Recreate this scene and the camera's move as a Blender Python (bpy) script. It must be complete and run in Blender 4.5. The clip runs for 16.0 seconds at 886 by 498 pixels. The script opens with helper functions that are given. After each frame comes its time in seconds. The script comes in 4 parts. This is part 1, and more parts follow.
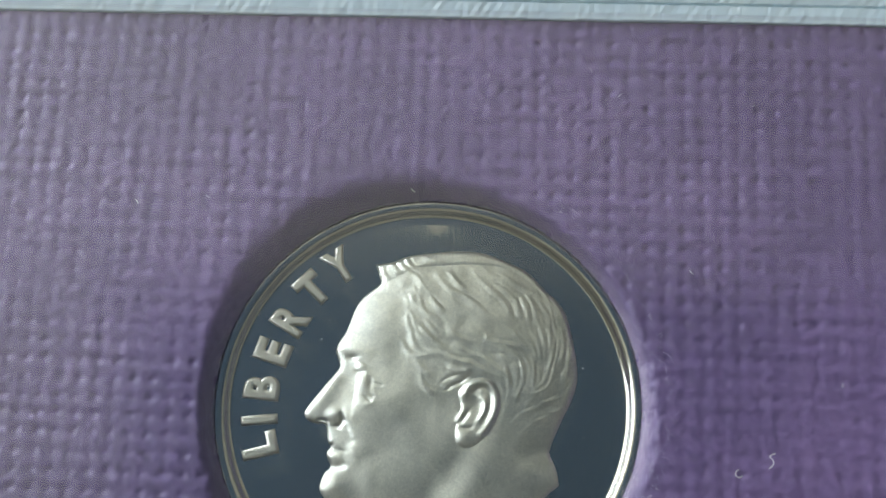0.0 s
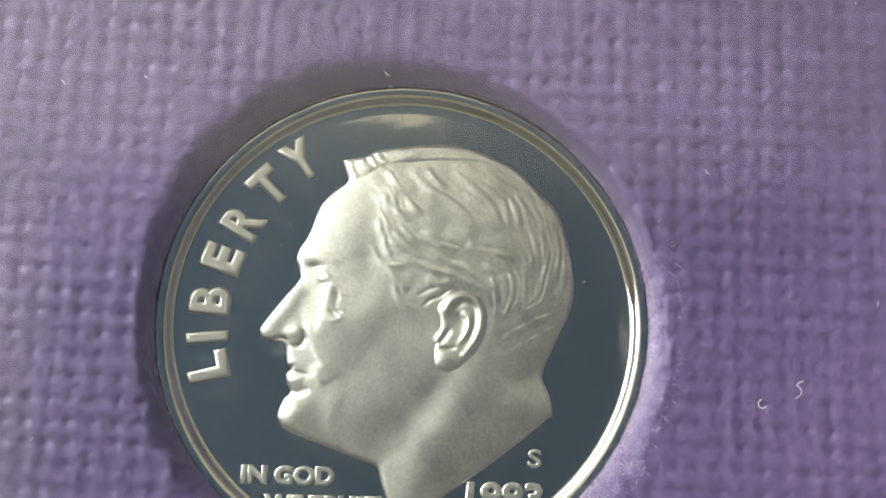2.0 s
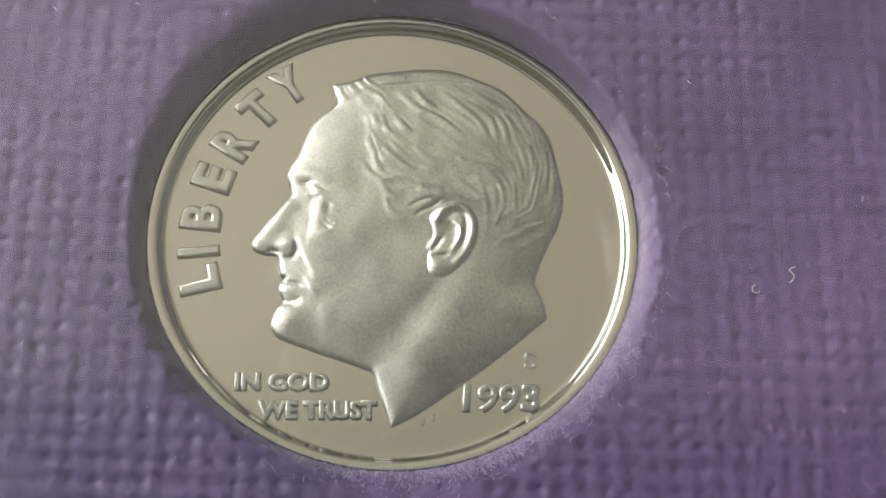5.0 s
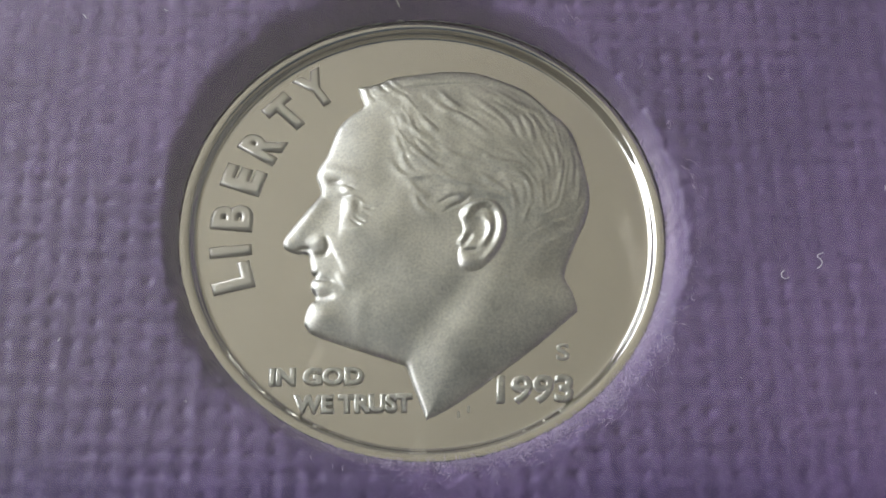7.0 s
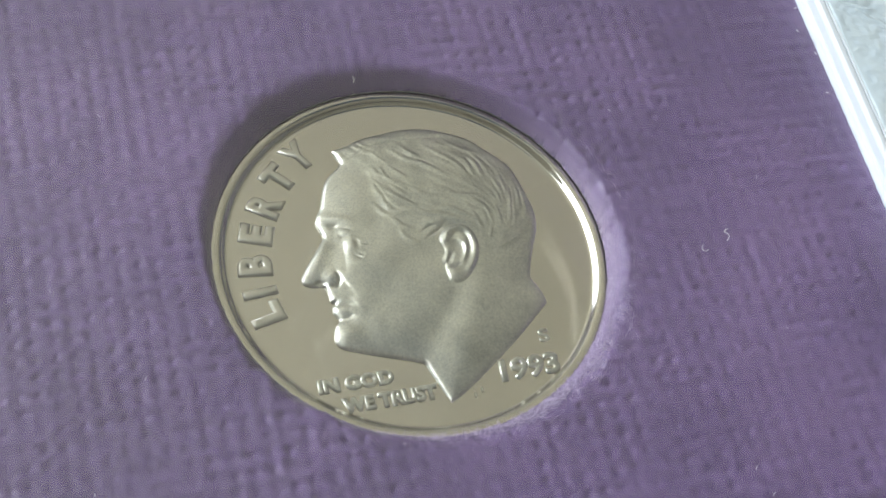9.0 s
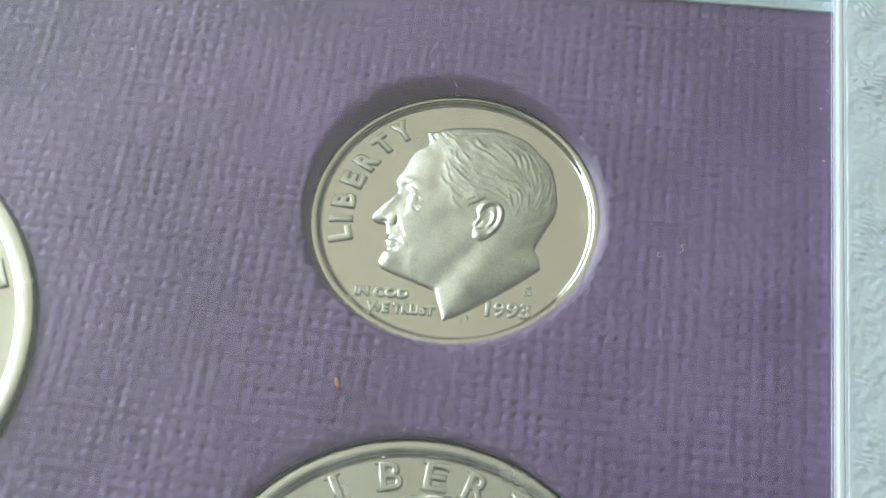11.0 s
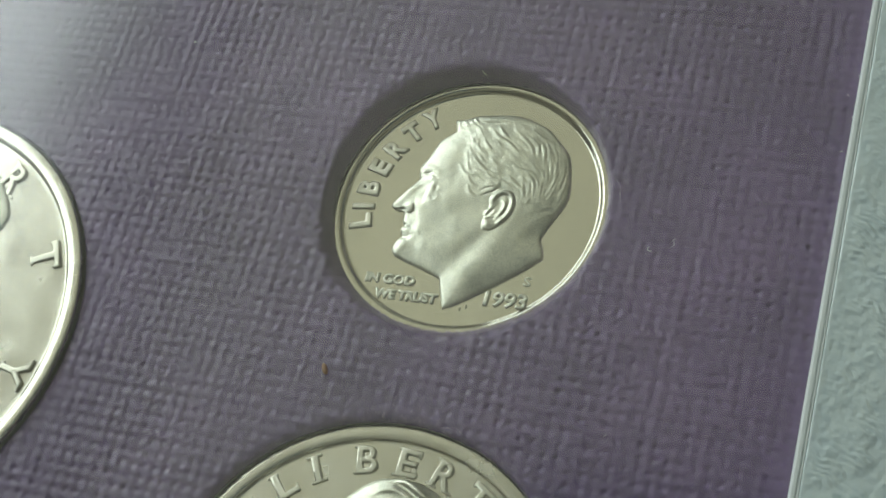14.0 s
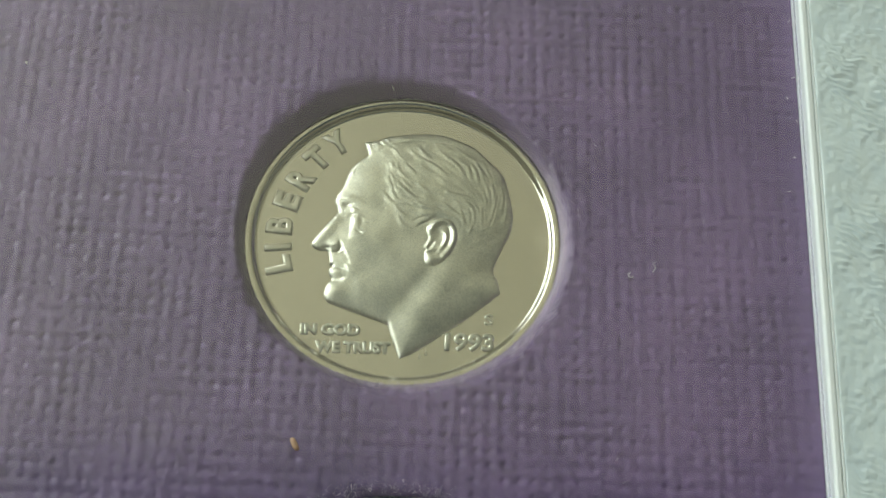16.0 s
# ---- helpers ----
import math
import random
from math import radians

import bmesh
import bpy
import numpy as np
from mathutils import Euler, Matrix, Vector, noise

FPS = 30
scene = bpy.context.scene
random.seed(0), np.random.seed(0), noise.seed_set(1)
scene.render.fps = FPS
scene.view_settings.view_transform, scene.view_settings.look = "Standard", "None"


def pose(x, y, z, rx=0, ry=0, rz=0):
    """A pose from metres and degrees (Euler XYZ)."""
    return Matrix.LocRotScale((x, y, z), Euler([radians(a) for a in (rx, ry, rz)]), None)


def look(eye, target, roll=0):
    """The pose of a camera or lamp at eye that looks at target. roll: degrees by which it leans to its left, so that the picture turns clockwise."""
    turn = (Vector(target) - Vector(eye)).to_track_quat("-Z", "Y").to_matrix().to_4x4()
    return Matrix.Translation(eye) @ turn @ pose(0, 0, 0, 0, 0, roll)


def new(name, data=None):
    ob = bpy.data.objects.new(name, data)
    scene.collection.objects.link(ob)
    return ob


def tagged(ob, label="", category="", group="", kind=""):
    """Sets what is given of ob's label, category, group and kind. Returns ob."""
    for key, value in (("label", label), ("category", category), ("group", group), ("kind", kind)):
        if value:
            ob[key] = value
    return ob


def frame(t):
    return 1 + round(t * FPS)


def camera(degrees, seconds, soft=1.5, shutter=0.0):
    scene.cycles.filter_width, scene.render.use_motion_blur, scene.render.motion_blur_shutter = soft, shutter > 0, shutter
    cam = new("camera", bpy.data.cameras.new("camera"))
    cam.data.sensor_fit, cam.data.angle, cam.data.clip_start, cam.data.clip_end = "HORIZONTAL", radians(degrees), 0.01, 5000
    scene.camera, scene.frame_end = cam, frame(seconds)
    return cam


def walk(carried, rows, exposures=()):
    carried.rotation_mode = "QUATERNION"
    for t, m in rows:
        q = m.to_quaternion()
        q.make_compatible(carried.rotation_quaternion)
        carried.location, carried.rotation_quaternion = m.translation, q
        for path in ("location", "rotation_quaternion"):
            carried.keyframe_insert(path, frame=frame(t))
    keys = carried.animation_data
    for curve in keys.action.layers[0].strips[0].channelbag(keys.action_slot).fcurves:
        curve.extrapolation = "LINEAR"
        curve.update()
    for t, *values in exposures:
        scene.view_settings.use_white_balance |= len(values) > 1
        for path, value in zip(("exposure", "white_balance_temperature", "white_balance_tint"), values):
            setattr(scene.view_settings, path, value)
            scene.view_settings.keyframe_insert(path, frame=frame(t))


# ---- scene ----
# ---- camera ----
LENS = 31.63
PATH = [
    (0, pose(0.00455, -0.01294, 0.06391, 17.29, 2.94, 2.62)),
    (0.5, pose(0.00459, -0.01054, 0.06254, 16.11, 2.89, 2.65)),
    (1, pose(0.00270, -0.00812, 0.05860, 13.78, 1.90, 2.41)),
    (1.5, pose(0.00251, -0.00984, 0.05569, 13.75, 0.77, 2.62)),
    (2, pose(0.00189, -0.01048, 0.05560, 13.41, -0.05, 2.43)),
    (2.5, pose(0.00152, -0.01323, 0.05465, 15.67, -0.15, 2.35)),
    (3, pose(0.00133, -0.01601, 0.05380, 16.87, -1.23, 2.36)),
    (3.5, pose(0.00044, -0.01949, 0.05134, 19.04, -2.32, 2.35)),
    (4, pose(0.00111, -0.02069, 0.05234, 20.53, -1.57, 1.46)),
    (6.5, pose(-0.00073, -0.02317, 0.05259, 23.27, -2.08, 0.28)),
    (7, pose(-0.00135, -0.02433, 0.05187, 24.43, -2.01, -0.60)),
    (7.5, pose(-0.00604, -0.02608, 0.05322, 26.06, -5.25, -7.36)),
    (8, pose(-0.01446, -0.02711, 0.05362, 29.46, -8.00, -12.62)),
    (8.5, pose(-0.01650, -0.02965, 0.05348, 30.34, -8.37, -13.90)),
    (8.7, pose(-0.01733, -0.03057, 0.05511, 30.93, -9.88, -14.35)),
    (10.8, pose(0.00311, -0.04869, 0.08223, 29.93, -0.51, 4.38)),
    (11, pose(0.00754, -0.04898, 0.08286, 29.66, 1.58, 6.95)),
    (11.5, pose(0.01527, -0.05047, 0.08588, 29.17, 4.98, 10.92)),
    (12, pose(0.02404, -0.04455, 0.08238, 29.00, 9.25, 14.40)),
    (12.5, pose(0.03217, -0.04306, 0.08264, 29.04, 13.24, 16.09)),
    (13, pose(0.03452, -0.04298, 0.08507, 28.72, 15.35, 16.13)),
    (13.5, pose(0.03341, -0.04263, 0.08479, 28.41, 15.72, 15.88)),
    (14, pose(0.03214, -0.04182, 0.08301, 28.08, 14.78, 15.01)),
    (14.5, pose(0.02874, -0.03961, 0.07930, 28.32, 13.43, 13.78)),
    (15, pose(0.01708, -0.03687, 0.07757, 26.72, 8.92, 8.84)),
    (15.5, pose(0.00639, -0.03697, 0.07883, 25.51, 1.72, 3.17)),
    (16, pose(0.00089, -0.03723, 0.08011, 24.53, -1.81, 1.78)),
]
cam = camera(LENS, 16.0, soft=1.6, shutter=0.0)
EXPOSURES = [
    (0, 0.10, 5900, 8), (1, 0.48, 6150, 10), (1.5, 0.47, 6200, 17), (2, 0.58, 6400, 12),
    (3, 0.09, 6650, 18), (3.5, 0.03, 6750, 17), (4, 0.08, 6750, 14), (6.5, -0.12, 6050, 18),
    (7.5, -0.20, 6250, 17), (8.5, 0.39, 6150, 13), (11, 0.14, 6000, 3), (11.5, -0.05, 6000, 3),
    (12, -0.28, 6000, 1), (13, -0.80, 6250, -4), (13.5, -0.82, 6350, -2), (14, -0.82, 6550, -5),
    (14.5, -0.84, 6600, -5), (15, -0.66, 6950, -8), (15.5, -0.26, 7000, -8), (16, -0.10, 6850, -4)]
walk(cam, PATH, EXPOSURES)

MM = 0.001

# ---- world and light: daylight from one tall window beside the table ----
world = bpy.data.worlds.new("daylight")
scene.world = world
world.use_nodes = True
wn, wl = world.node_tree.nodes, world.node_tree.links
sky = wn.new("ShaderNodeTexSky")
sky.sky_type, sky.sun_disc = "NISHITA", False
sky.sun_elevation, sky.sun_rotation = radians(35), radians(300)
wl.new(sky.outputs[0], wn["Background"].inputs[0])
wn["Background"].inputs[1].default_value = 0.12

# daylight in the window's opening
lamp = new("window_light", bpy.data.lights.new("window_light", "AREA"))
lamp.data.shape, lamp.data.size, lamp.data.size_y = "RECTANGLE", 2.2, 1.40
lamp.data.energy, lamp.data.color = 38.0, (0.94, 0.99, 1.03)
lamp.matrix_world = look((-1.42, 1.20, 1.045), (0.0, 1.20, 1.03))


# ---- materials ----
def material(name, base=(0.8, 0.8, 0.8), rough=0.5, metal=0.0):
    m = bpy.data.materials.new(name)
    m.use_nodes = True
    b = m.node_tree.nodes["Principled BSDF"]
    b.inputs["Base Color"].default_value = (*base, 1)
    b.inputs["Roughness"].default_value = rough
    b.inputs["Metallic"].default_value = metal
    return m, m.node_tree.nodes, m.node_tree.links, b


def noise_node(n, l, scale, detail=3.0, rough=0.5, stretch=None):
    co = n.new("ShaderNodeTexCoord")
    t = n.new("ShaderNodeTexNoise")
    t.inputs["Scale"].default_value, t.inputs["Detail"].default_value, t.inputs["Roughness"].default_value = scale, detail, rough
    if stretch:
        mp = n.new("ShaderNodeMapping")
        mp.inputs["Scale"].default_value = stretch
        l.new(co.outputs["Object"], mp.inputs[0])
        l.new(mp.outputs[0], t.inputs["Vector"])
    else:
        l.new(co.outputs["Object"], t.inputs["Vector"])
    return t


def ramp(n, l, source, stops):
    r = n.new("ShaderNodeValToRGB")
    r.color_ramp.elements[0].position, r.color_ramp.elements[0].color = stops[0][0], (*stops[0][1], 1)
    r.color_ramp.elements[1].position, r.color_ramp.elements[1].color = stops[-1][0], (*stops[-1][1], 1)
    for p, c in stops[1:-1]:
        e = r.color_ramp.elements.new(p)
        e.color = (*c, 1)
    l.new(source, r.inputs[0])
    return r


def bump(n, l, b, source, strength, distance, before=None):
    k = n.new("ShaderNodeBump")
    k.inputs["Strength"].default_value, k.inputs["Distance"].default_value = strength, distance
    l.new(source, k.inputs["Height"])
    if before:
        l.new(before.outputs[0], k.inputs["Normal"])
    l.new(k.outputs[0], b.inputs["Normal"])
    return k


def make_card():
    m, n, l, b = material("purple_card", (0.2, 0.13, 0.3), 0.62)
    wide = noise_node(n, l, 90, 3)
    fine = noise_node(n, l, 2600, 4, 0.65)
    grain = noise_node(n, l, 6500, 5, 0.7)
    mix = n.new("ShaderNodeMath")
    mix.operation = "MULTIPLY_ADD"
    mix.inputs[1].default_value = 0.55
    l.new(wide.outputs[0], mix.inputs[0])
    half = n.new("ShaderNodeMath")
    half.operation, half.inputs[1].default_value = "MULTIPLY", 0.45
    l.new(fine.outputs[0], half.inputs[0])
    l.new(half.outputs[0], mix.inputs[2])
    r = ramp(n, l, mix.outputs[0], [(0.32, CARD_DARK), (0.5, CARD_MID), (0.68, CARD_LIGHT)])
    flat = n.new("ShaderNodeVectorMath")
    flat.operation = "MULTIPLY"
    flat.inputs[1].default_value = (1, 1, 0)
    far = n.new("ShaderNodeVectorMath")
    far.operation = "LENGTH"
    co = n.new("ShaderNodeTexCoord")
    l.new(co.outputs["Object"], flat.inputs[0])
    l.new(flat.outputs[0], far.inputs[0])
    rag = n.new("ShaderNodeMath")
    rag.operation, rag.inputs[1].default_value = "MULTIPLY_ADD", 0.0013
    l.new(fine.outputs[0], rag.inputs[0])
    l.new(far.outputs["Value"], rag.inputs[2])
    # glow of the lit punched edge, painted as paler colour close round the dime
    glow_band = n.new("ShaderNodeMapRange")
    glow_band.inputs["From Min"].default_value, glow_band.inputs["From Max"].default_value = 0.00935, 0.01010
    glow_band.inputs["To Min"].default_value, glow_band.inputs["To Max"].default_value = 0.75, 0.0
    l.new(rag.outputs[0], glow_band.inputs["Value"])
    unit = n.new("ShaderNodeVectorMath")
    unit.operation = "NORMALIZE"
    l.new(flat.outputs[0], unit.inputs[0])
    # the painted glow keeps to the lower right, the side facing the window
    way = n.new("ShaderNodeVectorMath")
    way.operation = "DOT_PRODUCT"
    way.inputs[1].default_value = (0.88, -0.47, 0)
    l.new(unit.outputs[0], way.inputs[0])
    lit_side = n.new("ShaderNodeMapRange")
    lit_side.interpolation_type = "SMOOTHSTEP"
    lit_side.inputs["From Min"].default_value, lit_side.inputs["From Max"].default_value = 0.15, 0.9
    l.new(way.outputs["Value"], lit_side.inputs["Value"])
    both = n.new("ShaderNodeMath")
    both.operation = "MULTIPLY"
    l.new(glow_band.outputs[0], both.inputs[0])
    l.new(lit_side.outputs[0], both.inputs[1])
    pale = n.new("ShaderNodeMix")
    pale.data_type = "RGBA"
    pale.inputs[7].default_value = (0.56, 0.45, 0.62, 1)
    speck = n.new("ShaderNodeMapRange")
    speck.inputs["From Min"].default_value, speck.inputs["From Max"].default_value = 0.40, 0.62
    l.new(grain.outputs[0], speck.inputs["Value"])
    ragged = n.new("ShaderNodeMath")
    ragged.operation = "MULTIPLY"
    l.new(both.outputs[0], ragged.inputs[0])
    l.new(speck.outputs[0], ragged.inputs[1])
    l.new(ragged.outputs[0], pale.inputs[0])
    l.new(r.outputs[0], pale.inputs[6])
    l.new(pale.outputs[2], b.inputs["Base Color"])
    rr = ramp(n, l, fine.outputs[0], [(0.3, (0.62, 0.62, 0.62)), (0.75, (0.36, 0.36, 0.36))])
    l.new(rr.outputs[0], b.inputs["Roughness"])
    k = bump(n, l, b, fine.outputs[0], 0.85, 0.0001)
    bump(n, l, b, grain.outputs[0], 0.8, 0.00004, k)
    b.inputs["Specular IOR Level"].default_value = 0.45
    b.inputs["Coat Weight"].default_value = 0.35
    b.inputs["Coat Roughness"].default_value = 0.22
    b.inputs["Sheen Weight"].default_value = 0.10
    b.inputs["Sheen Roughness"].default_value = 0.4
    return m


CARD_DARK, CARD_MID, CARD_LIGHT = (0.080, 0.050, 0.130), (0.119, 0.074, 0.184), (0.188, 0.118, 0.256)
card_mat = make_card()


def make_frost():
    m, n, l, b = material("frosted_silver", (0.80, 0.79, 0.73), 0.42, 1.0)
    fine = noise_node(n, l, 10500, 3, 0.75)
    wide = noise_node(n, l, 700, 4, 0.6)
    r = ramp(n, l, wide.outputs[0], [(0.36, (0.585, 0.590, 0.505)), (0.62, (0.725, 0.722, 0.610))])
    rr = ramp(n, l, wide.outputs[0], [(0.3, (0.32, 0.32, 0.32)), (0.7, (0.38, 0.38, 0.38))])
    l.new(rr.outputs[0], b.inputs["Roughness"])
    bump(n, l, b, fine.outputs[0], 0.5, 0.000016)
    spark = n.new("ShaderNodeMix")
    spark.data_type, spark.blend_type = "RGBA", "MULTIPLY"
    spark.inputs[0].default_value = 1.0
    sr = ramp(n, l, fine.outputs[0], [(0.36, (0.82, 0.82, 0.82)), (0.64, (1.13, 1.13, 1.13))])
    l.new(r.outputs[0], spark.inputs[6])
    l.new(sr.outputs[0], spark.inputs[7])
    l.new(spark.outputs[2], b.inputs["Base Color"])
    return m


def make_mirror():
    m, n, l, b = material("polished_silver", (0.68, 0.655, 0.575), 0.03, 1.0)
    hair = noise_node(n, l, 500, 4, 0.7, (14, 0.6, 1))
    rr = ramp(n, l, hair.outputs[0], [(0.45, (0.03, 0.03, 0.03)), (0.8, (0.10, 0.10, 0.10))])
    l.new(rr.outputs[0], b.inputs["Roughness"])
    wide = noise_node(n, l, 260, 3, 0.5)
    bump(n, l, b, wide.outputs[0], 0.05, 0.0002)
    return m


def make_hazed(name, k):
    m, n, l, b = material(name, (0.62, 0.60, 0.52), 0.22, 1.0)
    haze = noise_node(n, l, 300, 4, 0.65)
    rr = ramp(n, l, haze.outputs[0], [(0.35, (0.18, 0.18, 0.18)), (0.7, (0.30, 0.30, 0.30))])
    l.new(rr.outputs[0], b.inputs["Roughness"])
    cr = ramp(n, l, haze.outputs[0], [(0.3, (0.50 * k, 0.485 * k, 0.42 * k)), (0.7, (0.56 * k, 0.543 * k, 0.475 * k))])
    l.new(cr.outputs[0], b.inputs["Base Color"])
    return m


def make_letter_metal():
    m, n, l, b = material("struck_silver", (0.66, 0.645, 0.55), 0.33, 1.0)
    fine = noise_node(n, l, 9000, 3, 0.6)
    bump(n, l, b, fine.outputs[0], 0.15, 0.00002)
    return m


def make_frosted_plastic():
    m, n, l, b = material("frosted_plastic", (0.80, 0.90, 0.90), 0.2)
    wr = noise_node(n, l, 900, 4, 0.6, (1, 0.45, 1))
    fine = noise_node(n, l, 5000, 3, 0.6)
    k = bump(n, l, b, wr.outputs[0], 0.3, 0.0002)
    bump(n, l, b, fine.outputs[0], 0.25, 0.00006, k)
    r = ramp(n, l, wr.outputs[0], [(0.3, (0.80, 0.94, 1.0)), (0.7, (0.86, 0.98, 1.0))])
    l.new(r.outputs[0], b.inputs["Base Color"])
    b.inputs["Coat Weight"].default_value = 1.0
    b.inputs["Coat IOR"].default_value = 1.55
    b.inputs["Coat Roughness"].default_value = 0.07
    b.inputs["IOR"].default_value = 1.49
    return m


def make_glass():
    m, n, l, b = material("clear_lid_plastic", (1, 1, 1), 0.0)
    b.inputs["Transmission Weight"].default_value = 1.0
    b.inputs["IOR"].default_value = 1.02
    b.inputs["Coat Weight"].default_value = 1.0
    b.inputs["Coat Roughness"].default_value = 0.12
    b.inputs["Coat IOR"].default_value = 1.60
    return m


def make_plain(name, a, c, rough, scale):
    m, n, l, b = material(name, a, rough)
    t = noise_node(n, l, scale, 4)
    r = ramp(n, l, t.outputs[0], [(0.3, a), (0.7, c)])
    l.new(r.outputs[0], b.inputs["Base Color"])
    bump(n, l, b, t.outputs[0], 0.1, 0.002)
    return m


frost = make_frost()
mirror = make_mirror()
hazed = make_hazed("hazed_polished_silver", 1.36)
hazed_dim = make_hazed("worn_polished_silver", 1.42)
struck = make_letter_metal()
frosted_plastic = make_frosted_plastic()
lid_mat = make_glass()
edge_plastic, _, _, _eb = material("bright_plastic_edge", (0.92, 0.98, 1.0), 0.35)
_eb.inputs["Coat Weight"].default_value = 0.6
_eb.inputs["Coat Roughness"].default_value = 0.15
ceiling_mat = make_plain("cream_ceiling_paint", (0.85, 0.795, 0.625), (0.88, 0.825, 0.655), 0.9, 3)
wall_mat = make_plain("cream_wall_paint", (0.70, 0.67, 0.60), (0.74, 0.71, 0.64), 0.9, 3)
# wall colour with the dimness of the room's far part put into it
dim_wall_mat = make_plain("dim_far_wall_grey", (0.24, 0.245, 0.26), (0.28, 0.285, 0.30), 0.85, 4)
# colour of the dark reflection in the dime's mirror field
slate_mat = make_plain("dark_reflection_blue", (0.064, 0.105, 0.160), (0.076, 0.122, 0.182), 0.8, 6)
floor_mat = make_plain("pale_floor", (0.60, 0.56, 0.49), (0.66, 0.62, 0.55), 0.6, 9)
table_mat = make_plain("pale_table_paint", (0.62, 0.63, 0.62), (0.68, 0.69, 0.68), 0.5, 40)
fuzz_mat, _, _, _ = material("pale_purple_fibre", (0.62, 0.54, 0.68), 0.7)
lint_mat, _, _, _ = material("white_lint", (0.82, 0.80, 0.80), 0.6)
crumb_mat, _, _, _ = material("tan_crumb", (0.55, 0.36, 0.24), 0.55)


# ---- helpers ----
def thing(name, label, category, group="", kind="", at=(0, 0, 0)):
    ob = new(name)
    ob.location = at
    ob.empty_display_size = 0.002
    return tagged(ob, label, category, group, kind)


def mesh_object(name, verts, faces, mat, parent=None, label="", smooth=True):
    me = bpy.data.meshes.new(name)
    me.from_pydata(verts.tolist() if isinstance(verts, np.ndarray) else verts, [], faces.tolist() if isinstance(faces, np.ndarray) else faces)
    me.materials.append(mat)
    if smooth:
        me.polygons.foreach_set("use_smooth", [True] * len(me.polygons))
    me.update()
    ob = new(name, me)
    if parent:
        ob.parent = parent
    if label:
        tagged(ob, label)
    return ob


def part(name, bm, mat, parent=None, label="", smooth=False):
    me = bpy.data.meshes.new(name)
    bmesh.ops.recalc_face_normals(bm, faces=bm.faces)
    bm.to_mesh(me)
    bm.free()
    me.materials.append(mat)
    if smooth:
        me.polygons.foreach_set("use_smooth", [True] * len(me.polygons))
    ob = new(name, me)
    if parent:
        ob.parent = parent
    if label:
        tagged(ob, label)
    return ob


def box(bm, x0, y0, z0, x1, y1, z1):
    r = bmesh.ops.create_cube(bm, size=1.0)
    for v in r["verts"]:
        v.co = Vector(((x0 + x1) / 2 + v.co.x * (x1 - x0), (y0 + y1) / 2 + v.co.y * (y1 - y0), (z0 + z1) / 2 + v.co.z * (z1 - z0)))
    return r["verts"]


def boxes(name, spans, mat, parent=None, label="", bevel=0.0):
    bm = bmesh.new()
    for s in spans:
        box(bm, *s)
    if bevel:
        bmesh.ops.bevel(bm, geom=bm.edges[:], offset=bevel, segments=2, affect="EDGES")
    return part(name, bm, mat, parent, label)


# ---- the room that closes the place round the table ----
boxes("floor", [(-1.5, -2.6, -0.80, 2.6, 2.7, -0.76)], floor_mat)["kind"] = "structure"
boxes("ceiling", [(-1.5, -2.6, 2.00, 2.6, 2.7, 2.06)], ceiling_mat)["kind"] = "structure"
# south and east walls, unseen, coloured dark for dark rim reflections and less fill
boxes("wall_south", [(-1.5, -2.7, -0.76, 2.6, -2.6, 2.00)], dim_wall_mat)["kind"] = "structure"
boxes("wall_north", [(-1.5, 2.7, -0.76, 2.6, 2.8, 2.00)], wall_mat)["kind"] = "structure"
boxes("wall_east", [(2.5, -2.6, -0.76, 2.6, 2.7, 2.00)], dim_wall_mat)["kind"] = "structure"
boxes("wall_west", [(-1.5, -2.6, -0.76, -1.36, 0.10, 2.00), (-1.5, 2.30, -0.76, -1.36, 2.7, 2.00),
                    (-1.5, 0.10, -0.76, -1.36, 2.30, 0.34), (-1.5, 0.10, 1.75, -1.36, 2.30, 2.00)], wall_mat)["kind"] = "structure"
# unseen panel added overhead so that the mirror field reflects dark blue
boxes("dark_reflection_panel", [(-0.55, -0.45, 1.95, 0.95, 0.565, 2.00)], slate_mat)["kind"] = "structure"
boxes("table_top", [(-0.45, -0.40, -0.030, 0.45, 0.40, -0.0062)], table_mat, bevel=0.002)["kind"] = "structure"

# ---- presentation case: frosted border, raised lip, backing, card and clear lid ----
CARD_X0, CARD_X1, CARD_Y0, CARD_Y1 = -92.0, 22.65, -66.0, 16.95
CARD_Z = 1.45


def value_noise(x, y, seed, cell):
    g = np.random.default_rng(seed).random((256, 256))
    u, v = x / cell, y / cell
    i, j = np.floor(u).astype(int), np.floor(v).astype(int)
    fu, fv = u - i, v - j
    fu, fv = fu * fu * (3 - 2 * fu), fv * fv * (3 - 2 * fv)
    a, b = g[i % 256, j % 256], g[(i + 1) % 256, j % 256]
    c, d = g[i % 256, (j + 1) % 256], g[(i + 1) % 256, (j + 1) % 256]
    return (a * (1 - fu) + b * fu) * (1 - fv) + (c * (1 - fu) + d * fu) * fv - 0.5


def grid_faces(nx, ny, keep=None):
    i, j = np.meshgrid(np.arange(nx - 1), np.arange(ny - 1), indexing="ij")
    a = i * ny + j
    f = np.stack([a, a + ny, a + ny + 1, a + 1], -1).reshape(-1, 4)
    return f if keep is None else f[keep(f)]


def compact(verts, faces):
    used = np.unique(faces)
    back = np.full(len(verts), -1)
    back[used] = np.arange(len(used))
    return verts[used], back[faces]


case = thing("coin_case", "clear and frosted plastic coin presentation case on a table", "coin case")


